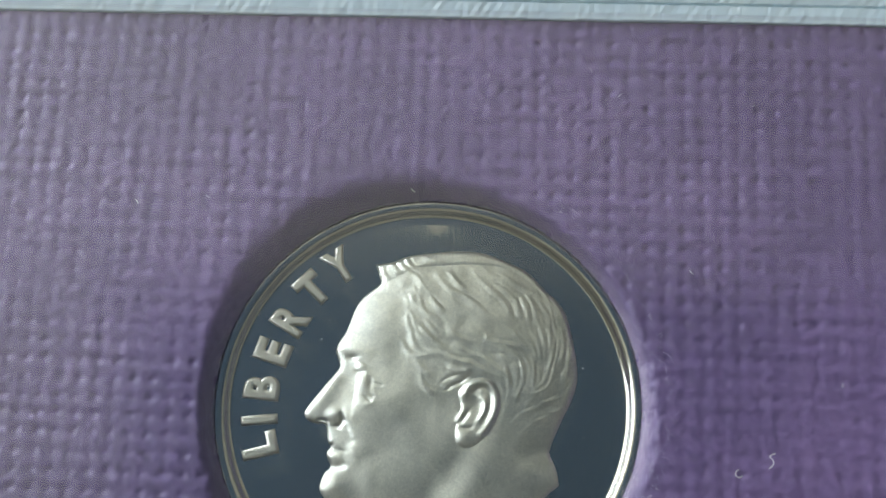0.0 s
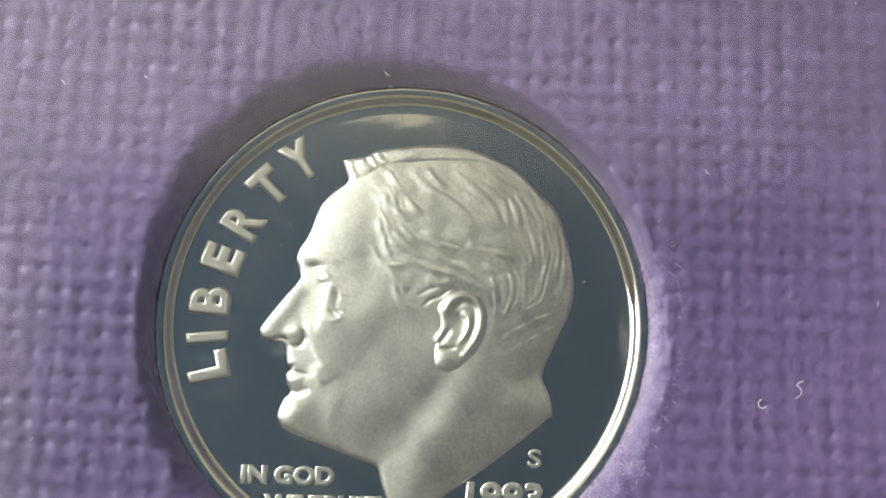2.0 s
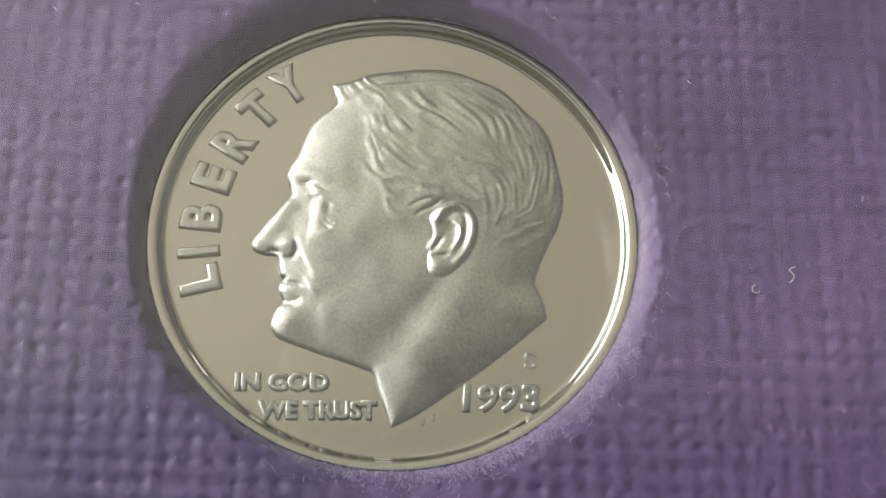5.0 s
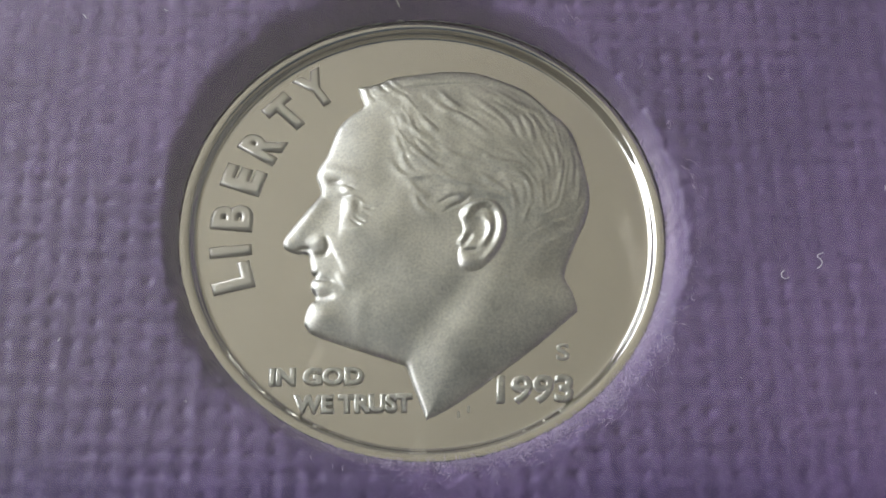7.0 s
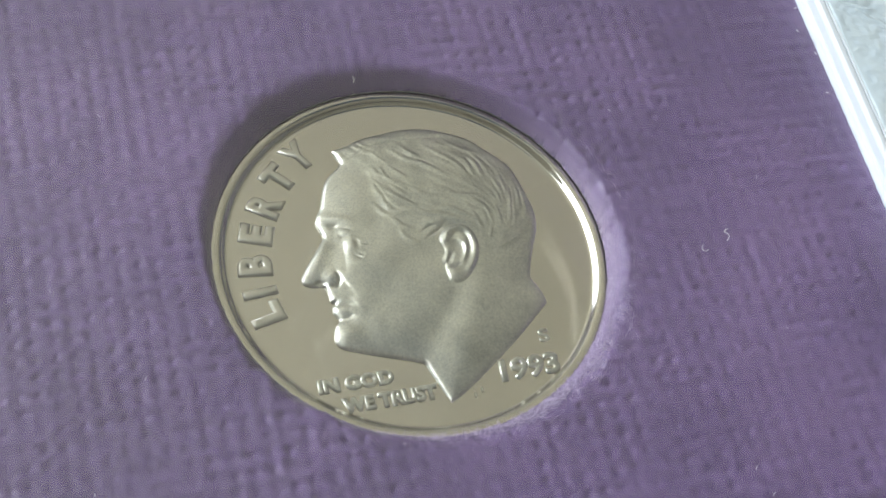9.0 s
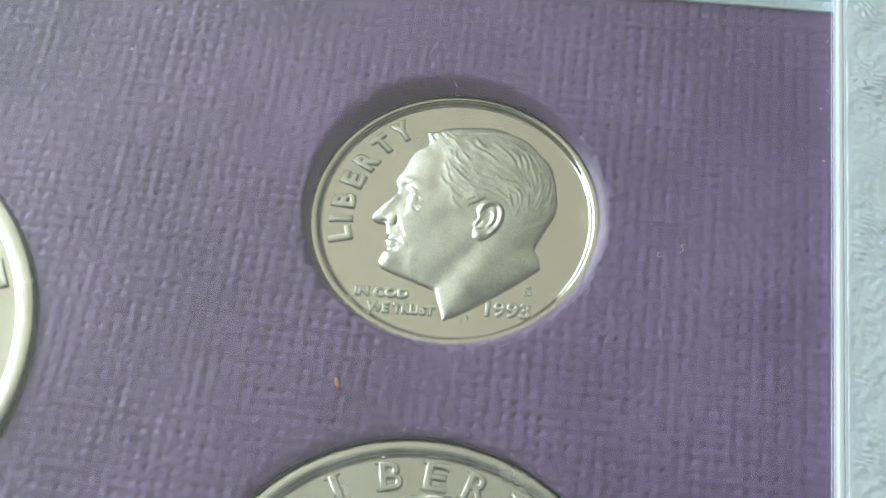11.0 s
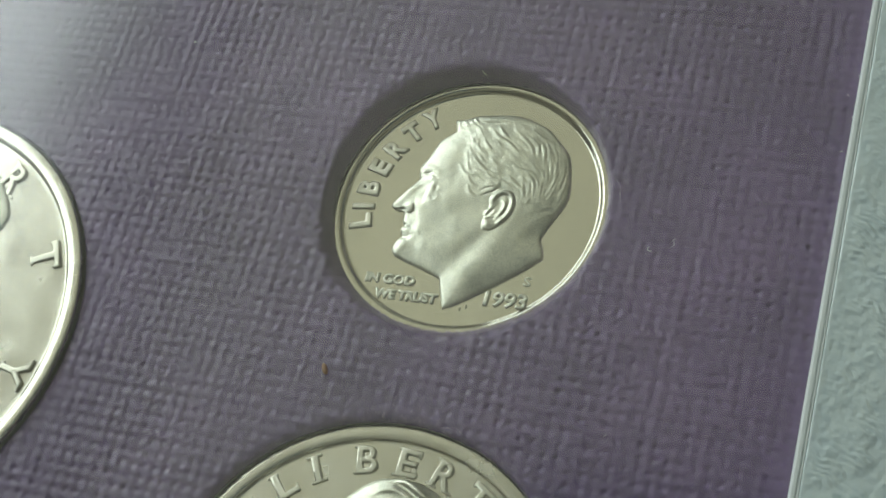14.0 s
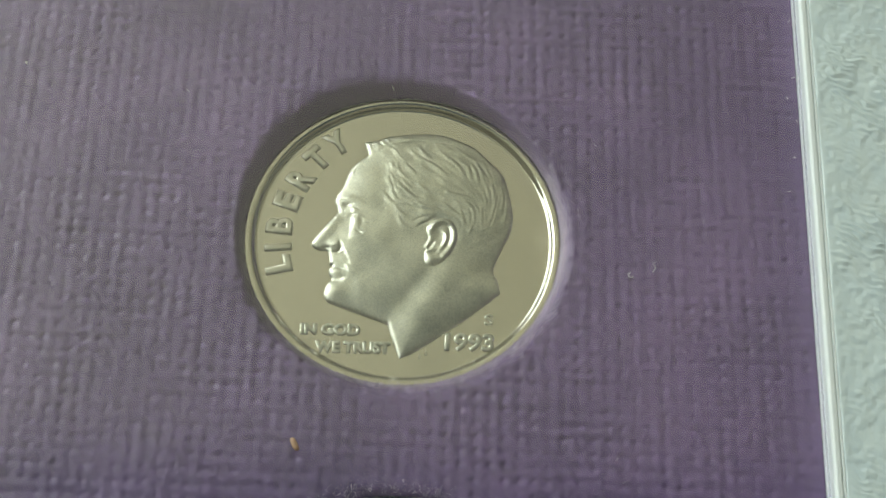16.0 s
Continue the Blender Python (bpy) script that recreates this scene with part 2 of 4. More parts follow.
def frosted_strip(name, x0, x1, y0, y1, z, seed, across):
    """A slab of frosted plastic whose upper side is covered with short overlapping ripples; across: it runs along x."""
    nx, ny = min(int((x1 - x0) / 0.075), 760), min(int((y1 - y0) / 0.075), 660)
    X, Y = np.meshgrid(np.linspace(x0, x1, nx), np.linspace(y0, y1, ny), indexing="ij")
    near = (Y - y0) if across else (X - x0)
    warp = value_noise(X, Y, seed + 5, 1.1) + 0.5 * value_noise(X, Y, seed + 6, 0.5)
    runs = ((X + 0.5 * Y) if across else (Y + 0.55 * X)) / 0.46 + 1.5 * warp
    step = runs - np.floor(runs)
    scale = np.where(step < 0.8, step / 0.8, (1 - step) / 0.2)
    some = np.clip(0.65 + 2.0 * value_noise(X, Y, seed + 3, 1.0), 0, 1.2) * np.clip(0.75 + 1.4 * value_noise(X, Y, seed + 4, 3.5), 0.25, 1.2)
    some = some * np.clip(near / 1.2, 0.35, 1)
    h = 0.105 * scale * some + 0.06 * value_noise(X, Y, seed + 1, 1.6) + 0.050 * value_noise(X, Y, seed + 2, 0.30)
    edge = np.minimum(np.minimum(X - x0, x1 - X), np.minimum(Y - y0, y1 - Y))
    h = h * np.clip(edge / 0.2, 0, 1) - 0.05 * np.exp(-edge / 0.06)
    top = np.stack([X, Y, z + h], -1).reshape(-1, 3)
    base = len(top)
    low = np.array([(x0, y0, -5.5), (x1, y0, -5.5), (x1, y1, -5.5), (x0, y1, -5.5)])
    rim = [[i * ny for i in range(nx)], [(nx - 1) * ny + j for j in range(ny)], [i * ny + ny - 1 for i in range(nx - 1, -1, -1)], [j for j in range(ny - 1, -1, -1)]]
    faces = grid_faces(nx, ny).tolist()
    for k in range(4):
        faces.append(tuple(rim[k][::-1]) + (base + k, base + (k + 1) % 4))
    faces.append((base + 3, base + 2, base + 1, base))
    return mesh_object(name, np.concatenate([top, low]) * MM, faces, frosted_plastic, case, "frosted wrinkled translucent plastic border")


frosted_strip("side_border", CARD_X1 + 0.59, CARD_X1 + 11, -32.0, CARD_Y1 + 1.20, 3.10, 3, False)
frosted_strip("top_border", -30.0, CARD_X1 + 11, CARD_Y1 + 1.22, CARD_Y1 + 6, 1.92, 11, True)


# raised inner lip along a border: an upright wall, a rounded shoulder, a flat top and a fine groove before the border
def lip(name, section, p0, p1, out, mat, ragged):
    count = 240
    verts, faces = [], []
    n = len(section)
    g = random.Random(17)
    for q in range(count):
        f = q / (count - 1)
        nick = 0.09 if g.random() < 0.06 else 0.0
        for a, z in section:
            off = ragged * g.uniform(-1, 1) if 1.3 < z else 0.0
            drop = nick if 0.4 < a < 0.5 else 0.0
            verts.append(((p0[0] + (p1[0] - p0[0]) * f + out[0] * a) * MM, (p0[1] + (p1[1] - p0[1]) * f + out[1] * a) * MM, (z + off - drop) * MM))
    for q in range(count - 1):
        for k in range(n):
            faces.append((q * n + k, q * n + (k + 1) % n, q * n + n + (k + 1) % n, q * n + n + k))
    faces += [tuple(range(n))[::-1], tuple(range((count - 1) * n, count * n))]
    return mesh_object(name, verts, faces, mat, case, "bright polished plastic lip", smooth=False)


SIDE = [(0.0, 1.0), (0.0, 1.5), (0.015, 2.2), (0.03, 2.84), (0.06, 2.93), (0.10, 2.99), (0.15, 3.035), (0.21, 3.06), (0.38, 3.075), (0.43, 3.06), (0.45, 2.99), (0.48, 2.99), (0.50, 3.08), (0.58, 3.09), (0.58, 1.0)]
TOP = [(0.0, 1.0), (0.0, 1.54), (0.04, 1.60), (0.35, 1.68), (0.70, 1.74), (0.73, 1.62), (0.79, 1.62), (0.82, 1.78), (1.02, 1.84), (1.20, 1.88), (1.20, 1.0)]
lip("side_lip", SIDE, (CARD_X1, CARD_Y0), (CARD_X1, CARD_Y1 + 1.2), (1, 0), edge_plastic, 0.004)
lip("top_lip", TOP, (-30.0, CARD_Y1), (CARD_X1 - 0.002, CARD_Y1), (0, 1), frosted_plastic, 0.02)
boxes("back_plate", [(CARD_X0 * MM, CARD_Y0 * MM, -6.0 * MM, CARD_X1 * MM, CARD_Y1 * MM, -2.6 * MM)], table_mat, case, "pale plastic back plate")
bm = bmesh.new()
box(bm, (CARD_X0 - 0.2) * MM, (CARD_Y0 + 0.1) * MM, 1.98 * MM, (CARD_X1 - 0.03) * MM, (CARD_Y1 - 0.03) * MM, 2.38 * MM)
lid = part("clear_lid", bm, lid_mat, case, "clear glossy plastic window")
lid.visible_shadow = False

# ---- purple card with a punched hole for each coin ----
DIME, QUARTER, HALF = (0.0, 0.0), (0.5, -27.4), (-38.6, -13.5)
HOLES = [(DIME, 8.885, 0.97, 1.24), (QUARTER, 12.10, 0.6, 0.28), (HALF, 15.42, 0.25, 0.10)]   # centre, radius, slope width, drop


def weave(X, Y):
    """Linen embossing: crossing threads with small sharp pits between them, uneven from thread to thread."""
    u = X / 0.775 + 0.18 * value_noise(X, Y * 0.05, 41, 1.9) + 0.05 * value_noise(X, Y * 0.5, 42, 0.6)
    v = Y / 0.775 + 0.18 * value_noise(Y, X * 0.05, 43, 1.9) + 0.05 * value_noise(Y, X * 0.5, 44, 0.6)
    cu, cv = np.cos(2 * np.pi * u), np.cos(2 * np.pi * v)
    au = 1.0 + 1.2 * value_noise(np.floor(u + 0.5) * 7.3, Y * 0.30, 45, 1.0)
    av = 1.0 + 1.2 * value_noise(np.floor(v + 0.5) * 5.1, X * 0.30, 46, 1.0)
    knot = np.clip(0.95 + 1.7 * value_noise(np.floor(u) * 3.7, np.floor(v) * 2.9, 49, 1.0), 0.1, 2.0)
    area = np.clip(0.85 + 1.3 * value_noise(X, Y, 55, 4.5), 0.4, 1.3)
    pit = ((1 - cu) / 2) ** 2.3 * ((1 - cv) / 2) ** 2.5
    # plain weave: each thread rises where it runs over its neighbour and dips where it runs under
    over = np.cos(np.pi * u) * np.cos(np.pi * v)
    h = -0.048 * knot * area * pit + 0.007 * au * cu + 0.010 * av * cv + 0.006 * np.abs(over)
    h = h + 0.034 * np.clip(au - 1.2, 0, 1) * ((1 + cu) / 2) ** 5 + 0.038 * np.clip(av - 1.2, 0, 1) * ((1 + cv) / 2) ** 5
    bend = 0.5 * value_noise(X, Y, 52, 0.9)
    crease = np.abs(value_noise(X + bend, Y * 0.7 - bend, 53, 0.42))
    h = h - 0.022 * np.exp(-crease / 0.05) * np.clip(0.4 + 1.8 * value_noise(X, Y, 54, 3.0), 0, 1.2)
    bead = np.clip(value_noise(X, Y, 57, 0.21) - 0.26, 0, 1) * np.clip(0.5 + 2 * value_noise(X, Y, 58, 2.4), 0, 1)
    return h + 0.16 * bead + 0.018 * value_noise(X, Y, 47, 0.30) + 0.020 * value_noise(X, Y, 50, 0.16) + 0.05 * value_noise(X, Y, 48, 4.0)


def build_card():
    xs = np.concatenate([np.linspace(CARD_X0 + 0.05, -42.2, 60), np.arange(-42.0, -30.0, 0.12), np.arange(-30.0, CARD_X1 - 0.09, 0.086), [CARD_X1 - 0.03]])
    ys = np.concatenate([np.linspace(CARD_Y0 + 0.15, -27.2, 50), np.arange(-27.0, CARD_Y1 - 0.09, 0.086), [CARD_Y1 - 0.03]])
    X, Y = np.meshgrid(xs, ys, indexing="ij")
    Z = CARD_Z + weave(X, Y)
    inside = np.zeros(X.shape, bool)
    for (cx, cy), r, w, drop in HOLES:
        dx, dy = X - cx, Y - cy
        d = np.hypot(dx, dy)
        rag = r + 0.07 * value_noise(X * 3, Y * 3, 51, 0.5)
        # the punch drew the card down: a long slope on the side of the upper border, a short one elsewhere
        turned = (dy * 0.85 - dx * 0.53) / np.maximum(d, 1)
        low = np.clip(0.15 - 1.3 * dy / np.maximum(d, 1), 0, 1)
        w = w * (0.34 + 0.62 * low + 0.30 * np.clip((dx * 0.85 - dy * 0.53) / np.maximum(d, 1), 0, 1) + 1.25 * np.clip(turned, 0, 1) ** 3 + (0.12 + 0.35 * low) * value_noise(X, Y, 59, 0.7) + 0.3 * low * value_noise(X, Y, 63, 2.6))
        u = np.clip((d - r) / w, 0, 1)
        pulp = (0.16 * value_noise(X, Y, 60, 0.20) + 0.14 * value_noise(X, Y, 62, 0.45)) * np.sqrt(np.clip((1 - u) * u * 4, 0, 1)) * 0.6 * (1 - np.clip(turned * 1.5, 0, 1))
        Z = np.where(d < r + 1.5 * w, CARD_Z - drop * (1 - u) ** (3.0 - 1.15 * low) + (Z - CARD_Z) * (0.8 + 0.2 * u) + pulp, Z)
        near = d < r
        gone = d < r - 0.16
        snap = near & ~gone
        k = np.where(snap, rag / np.maximum(d, 1e-6), 1)
        X, Y = np.where(snap, cx + dx * k, X), np.where(snap, cy + dy * k, Y)
        inside |= gone
    flat = inside.reshape(-1)
    f = grid_faces(len(xs), len(ys), lambda q: ~flat[q].any(1))
    v, f = compact(np.stack([X, Y, Z], -1).reshape(-1, 3) * MM, f)
    return mesh_object("coin_card", v, f, card_mat)


tagged(build_card(), "purple card with linen embossing and round coin holes", "card")


# paper fibres that stand out along the punched edge round the dime
def build_fuzz(centre, radius, slope, drop, count, spread, seed):
    g = random.Random(seed)
    verts, faces = [], []
    for k in range(count):
        a = radians(g.gauss(*spread)) if k % 4 else radians(spread[0] + g.uniform(-85, 85))
        reach = abs(g.gauss(0, 0.42))
        r0 = radius + 0.05 + reach
        u = min(reach / slope, 1)
        z0 = CARD_Z - drop * (1 - u) ** 2.0 + 0.01
        base = Vector((centre[0] + r0 * math.cos(a), centre[1] + r0 * math.sin(a), z0))
        tilt = a + math.pi * g.choice((0, 1)) + g.uniform(-1.3, 1.3)
        size, lift, curl = g.uniform(0.06, 0.32), g.uniform(0.03, 0.18), g.uniform(-1.4, 1.4)
        thick = g.uniform(0.006, 0.013)
        side = Vector((-math.sin(tilt), math.cos(tilt), 0)) * thick
        n = len(verts)
        for q in range(4):
            f = q / 3
            p = base + Vector((math.cos(tilt + curl * f) * size * f, math.sin(tilt + curl * f) * size * f, lift * math.sin(f * 2.2)))
            w = side * (1 - 0.7 * f)
            verts += [p - w, p + w, p + Vector((0, 0, thick * (1 - 0.6 * f)))]
        for q in range(3):
            for e in range(3):
                faces.append((n + 3 * q + e, n + 3 * q + (e + 1) % 3, n + 3 * q + 3 + (e + 1) % 3, n + 3 * q + 3 + e))
    ob = mesh_object("paper_fuzz", [v * MM for v in verts], faces, fuzz_mat)
    return tagged(ob, "pale paper fibres along the punched card edge", "fibres", kind="stuff")


build_fuzz(DIME, 8.885, 1.05, 1.24, 5200, (-28, 42), 21)
build_fuzz(QUARTER, 12.10, 0.40, 0.28, 900, (85, 40), 22)


# ---- coins ----
def lathe(name, profile, segments, mat, parent, label="", reeds=0):
    """A turned body round z; the outermost ring of points is reeded."""
    verts, faces = [], []
    outer = max(r for r, _ in profile)
    n = len(profile)
    for s in range(segments):
        a = 2 * math.pi * s / segments
        for r, z in profile:
            rr = r - 0.06 * (s % 2) if reeds and r > outer - 0.01 else r
            verts.append((rr * math.cos(a) * MM, rr * math.sin(a) * MM, z * MM))
    for s in range(segments):
        t = (s + 1) % segments
        for k in range(n - 1):
            faces.append((s * n + k, t * n + k, t * n + k + 1, s * n + k + 1))
    faces.append(tuple(s * n + n - 1 for s in range(segments)))
    faces.append(tuple(s * n for s in range(segments))[::-1])
    return mesh_object(name, verts, faces, mat, parent, label)


def letter_mesh(text, weight=0.0, extrude=0.015, round_off=0.045):
    cu = bpy.data.curves.new("lettering", "FONT")
    cu.body, cu.extrude, cu.bevel_depth, cu.bevel_resolution, cu.offset = text, extrude, round_off, 3, weight + 0.017 - round_off
    cu.resolution_u = 4
    ob = new("lettering", cu)
    bpy.context.view_layer.update()
    me = bpy.data.meshes.new_from_object(ob.evaluated_get(bpy.context.evaluated_depsgraph_get()))
    bpy.data.objects.remove(ob)
    co = np.array([v.co[:] for v in me.vertices])
    lo, hi = co.min(0), co.max(0)
    return me, lo, hi


def letters(name, text, parent, centre, height, turn, z, width=None, weight=0.012, raised=0.14, label="", skew=0.0, metal=None, round_off=0.045, slab=False):
    """Struck lettering: a word or letter centred at a place, of a cap height in mm, turned in degrees."""
    me, lo, hi = letter_mesh(text, weight, round_off=round_off)
    if slab:
        add_serifs(me, text, lo, hi)
    sy = height / (hi[1] - lo[1])
    sx = width / (hi[0] - lo[0]) if width else sy
    sz = 2 * raised / (hi[2] - lo[2])
    c, s = math.cos(radians(turn)), math.sin(radians(turn))
    for v in me.vertices:
        y = (v.co.y - (lo[1] + hi[1]) / 2) * sy
        x = (v.co.x - (lo[0] + hi[0]) / 2) * sx + skew * y
        v.co = Vector(((centre[0] + x * c - y * s) * MM, (centre[1] + x * s + y * c) * MM, (z + (v.co.z - (lo[2] + hi[2]) / 2) * sz) * MM))
    me.materials.clear()
    me.materials.append(metal or struck)
    me.update()
    ob = new(name, me)
    ob.parent = parent
    if label:
        tagged(ob, label)
    return ob


SERIFS = {"L": ((-0.12, 0, 0.42, 0.1), (-0.12, 0.9, 0.42, 1), (0.9, 0, 1.04, 0.34)), "I": ((-0.5, 0, 1.5, 0.1), (-0.5, 0.9, 1.5, 1)), "B": ((-0.14, 0, 0.2, 0.1), (-0.14, 0.9, 0.2, 1)),
          "E": ((-0.14, 0, 0.2, 0.1), (-0.14, 0.9, 0.2, 1), (0.9, 0, 1.04, 0.28), (0.9, 0.72, 1.04, 1)), "R": ((-0.14, 0, 0.36, 0.1), (-0.14, 0.9, 0.2, 1), (0.8, 0, 1.1, 0.1)),
          "T": ((0.28, 0, 0.72, 0.1), (-0.04, 0.72, 0.1, 1), (0.9, 0.72, 1.04, 1)), "Y": ((0.28, 0, 0.72, 0.1), (-0.08, 0.9, 0.32, 1), (0.68, 0.9, 1.08, 1))}


def add_serifs(me, ch, lo, hi):
    """Slab ends on a struck capital, given as shares of the letter's own box."""
    bm = bmesh.new()
    bm.from_mesh(me)
    for x0, y0, x1, y1 in SERIFS[ch]:
        one = bmesh.new()
        box(one, lo[0] + x0 * (hi[0] - lo[0]), lo[1] + y0 * (hi[1] - lo[1]), lo[2] * 0.9, lo[0] + x1 * (hi[0] - lo[0]), lo[1] + y1 * (hi[1] - lo[1]), hi[2] * 0.93)
        bmesh.ops.bevel(one, geom=one.edges[:], offset=0.022, segments=2, affect="EDGES")
        piece = bpy.data.meshes.new("serif")
        one.to_mesh(piece)
        one.free()
        bm.from_mesh(piece)
        bpy.data.meshes.remove(piece)
    bm.to_mesh(me)
    bm.free()


def smooth_loop(points, steps=7, closed=True):
    """A Catmull-Rom curve through control points."""
    p = np.array(points, float)
    n, out = len(p), []
    for i in range(n if closed else n - 1):
        a, b, c, d = (p[(i + k) % n] if closed else p[min(max(i + k, 0), n - 1)] for k in (-1, 0, 1, 2))
        for s in np.arange(steps) / steps:
            out.append(0.5 * (2 * b + (c - a) * s + (2 * a - 5 * b + 4 * c - d) * s * s + (3 * b - a - 3 * c + d) * s ** 3))
    if not closed:
        out.append(p[-1])
    return np.array(out)


def nearest(X, Y, line, closed=False):
    """Distance to a polyline, the nearest place on it and how far along it that is."""
    a = line
    b = np.roll(line, -1, 0) if closed else line[1:]
    a = a if closed else line[:-1]
    best, fx, fy, along = np.full(X.shape, 1e9), X.copy(), Y.copy(), np.zeros(X.shape)
    for k, (p, q) in enumerate(zip(a, b)):
        e = q - p
        t = np.clip(((X - p[0]) * e[0] + (Y - p[1]) * e[1]) / max(e @ e, 1e-12), 0, 1)
        x, y = p[0] + t * e[0], p[1] + t * e[1]
        d = np.hypot(X - x, Y - y)
        m = d < best
        best, fx, fy, along = np.where(m, d, best), np.where(m, x, fx), np.where(m, y, fy), np.where(m, (k + t) / len(a), along)
    return best, fx, fy, along


def contains(X, Y, loop):
    inside = np.zeros(X.shape, bool)
    for p, q in zip(loop, np.roll(loop, -1, 0)):
        hit = (p[1] > Y) != (q[1] > Y)
        if p[1] != q[1]:
            inside ^= hit & (X < (q[0] - p[0]) * (Y - p[1]) / (q[1] - p[1]) + p[0])
    return inside


class Relief:
    """A height field struck inside an outline."""

    def __init__(self, loop, step, margin=0.0):
        self.loop = smooth_loop(loop)
        lo, hi = self.loop.min(0) - 2 * step - margin, self.loop.max(0) + 2 * step + margin
        self.xs, self.ys = np.arange(lo[0], hi[0], step), np.arange(lo[1], hi[1], step)
        self.X, self.Y = np.meshgrid(self.xs, self.ys, indexing="ij")
        d, self.fx, self.fy, _ = nearest(self.X, self.Y, self.loop, True)
        self.inside = contains(self.X, self.Y, self.loop)
        self.d = np.where(self.inside, d, -d)
        self.step = step
        self.H = np.zeros(self.X.shape)

    def window(self, pts, reach):
        p = np.array(pts)
        i0, i1 = np.searchsorted(self.xs, (p[:, 0].min() - reach, p[:, 0].max() + reach))
        j0, j1 = np.searchsorted(self.ys, (p[:, 1].min() - reach, p[:, 1].max() + reach))
        return slice(i0, i1), slice(j0, j1)

    def swell(self, x, y, sx, sy, amp, turn=0.0):
        c, s = math.cos(radians(turn)), math.sin(radians(turn))
        dx, dy = self.X - x, self.Y - y
        self.H += amp * np.exp(-((dx * c + dy * s) / sx) ** 2 - ((dy * c - dx * s) / sy) ** 2)

    def ridge(self, pts, width, amp, taper=True, sharp=2.0):
        line = smooth_loop(pts, 5, False)
        w = self.window(line, width * 3)
        if self.X[w].size == 0:
            return
        d, _, _, a = nearest(self.X[w], self.Y[w], line)
        t = np.sin(np.pi * np.clip(a, 0.02, 0.98)) ** 0.6 if taper else 1.0
        self.H[w] += amp * t * np.exp(-(d / width) ** sharp)

    def shelf(self, pts, rise, fall, amp, flip=False):
        """A step along a line: one side stands higher at once and sinks back over a longer way."""
        line = smooth_loop(pts, 5, False)
        w = self.window(line, fall * 3)
        if self.X[w].size == 0:
            return
        d, fx, fy, a = nearest(self.X[w], self.Y[w], line)
        i = np.clip((a * (len(line) - 1)).astype(int), 0, len(line) - 2)
        way = line[i + 1] - line[i]
        left = way[..., 0] * (self.Y[w] - fy) - way[..., 1] * (self.X[w] - fx) > 0
        t = np.sin(np.pi * np.clip(a, 0.0, 1.0)) ** 1.1
        self.H[w] += np.where(left != flip, amp * t * (1 - np.exp(-d / rise)) * np.exp(-d / fall), 0)

    def build(self, name, parent, z, mat, label=""):
        grow = self.inside.copy()
        snap = ~self.inside & (self.d > -1.5 * self.step)
        X, Y = np.where(snap, self.fx, self.X), np.where(snap, self.fy, self.Y)
        Z = np.where(self.inside, np.maximum(self.H, 0.02), -0.09) + z
        ok = (grow | snap).reshape(-1)
        ins = grow.reshape(-1)
        f = grid_faces(len(self.xs), len(self.ys), lambda q: ok[q].all(1) & ins[q].any(1))
        v, f = compact(np.stack([X, Y, Z], -1).reshape(-1, 3) * MM, f)
        return mesh_object(name, v, f, mat, parent, label)


DISH = 0.080


def dime_field(r):
    """The field of the dime is struck slightly hollow."""
    return -0.170 - DISH * (1 - (r / 8.05) ** 2)


DIME_RIM = [(8.86, -1.25), (8.955, -1.15), (8.955, 0.055), (8.950, 0.075), (8.938, 0.090), (8.91, 0.098), (8.82, 0.100), (8.72, 0.097), (8.63, 0.088), (8.56, 0.068), (8.50, 0.032),
            (8.44, -0.030), (8.37, -0.100), (8.30, -0.148), (8.24, -0.164)] + [(r, dime_field(r)) for r in (8.18, 7.9, 7.6, 7.0, 6.0, 5.0, 4.0, 3.0, 2.0, 1.0, 0.4)]

# profile of the struck head: brow, nose, mouth, chin, then neck, nape and crown
FACE = [(-2.26, 5.21), (-2.74, 4.78), (-3.15, 4.31), (-3.41, 3.62), (-3.59, 3.06), (-3.86, 2.61), (-3.97, 2.23), (-3.89, 1.95), (-3.79, 1.63), (-3.85, 1.35),
        (-4.45, 0.56), (-5.07, -0.32), (-5.12, -0.58), (-4.97, -0.78), (-4.63, -0.91), (-4.19, -0.97), (-4.06, -1.67), (-3.89, -1.83), (-4.05, -2.04),
        (-4.05, -2.32), (-3.88, -2.7), (-4.11, -2.97), (-4.28, -3.53), (-4.16, -3.87), (-3.85, -4.12), (-2.41, -4.63), (-0.93, -5.13), (-0.64, -5.29)]
NAPE = [(-0.45, -5.84), (-0.03, -6.99), (0.06, -7.26), (0.16, -7.22), (1.16, -6.64), (3.58, -4.83), (5.4, -3.27), (5.56, -3.11), (5.41, -2.4), (5.17, -1.89), (5.2, -1.47),
        (5.67, -0.29), (6.02, 0.47), (6.21, 1.23), (6.19, 1.99), (5.82, 3.73), (5.44, 4.49), (4.81, 5.12), (3.97, 5.93), (3.24, 6.28), (2.19, 6.67), (1.16, 6.77),
        (-0.08, 6.64), (-1.1, 6.47), (-1.7, 6.2), (-2.43, 6.06), (-2.47, 6.0), (-2.34, 5.59)]
HAIRLINE = [(-2.45, 6.2), (-2.1, 5.75), (-1.3, 4.9), (-1.0, 3.6), (-0.7, 2.5), (0.3, 1.7), (1.5, 1.15), (2.4, 1.45), (3.2, 0.9), (3.4, -0.3), (4.4, -0.75), (5.6, -0.7), (7.5, 0), (7.5, 8), (-2.45, 8)]


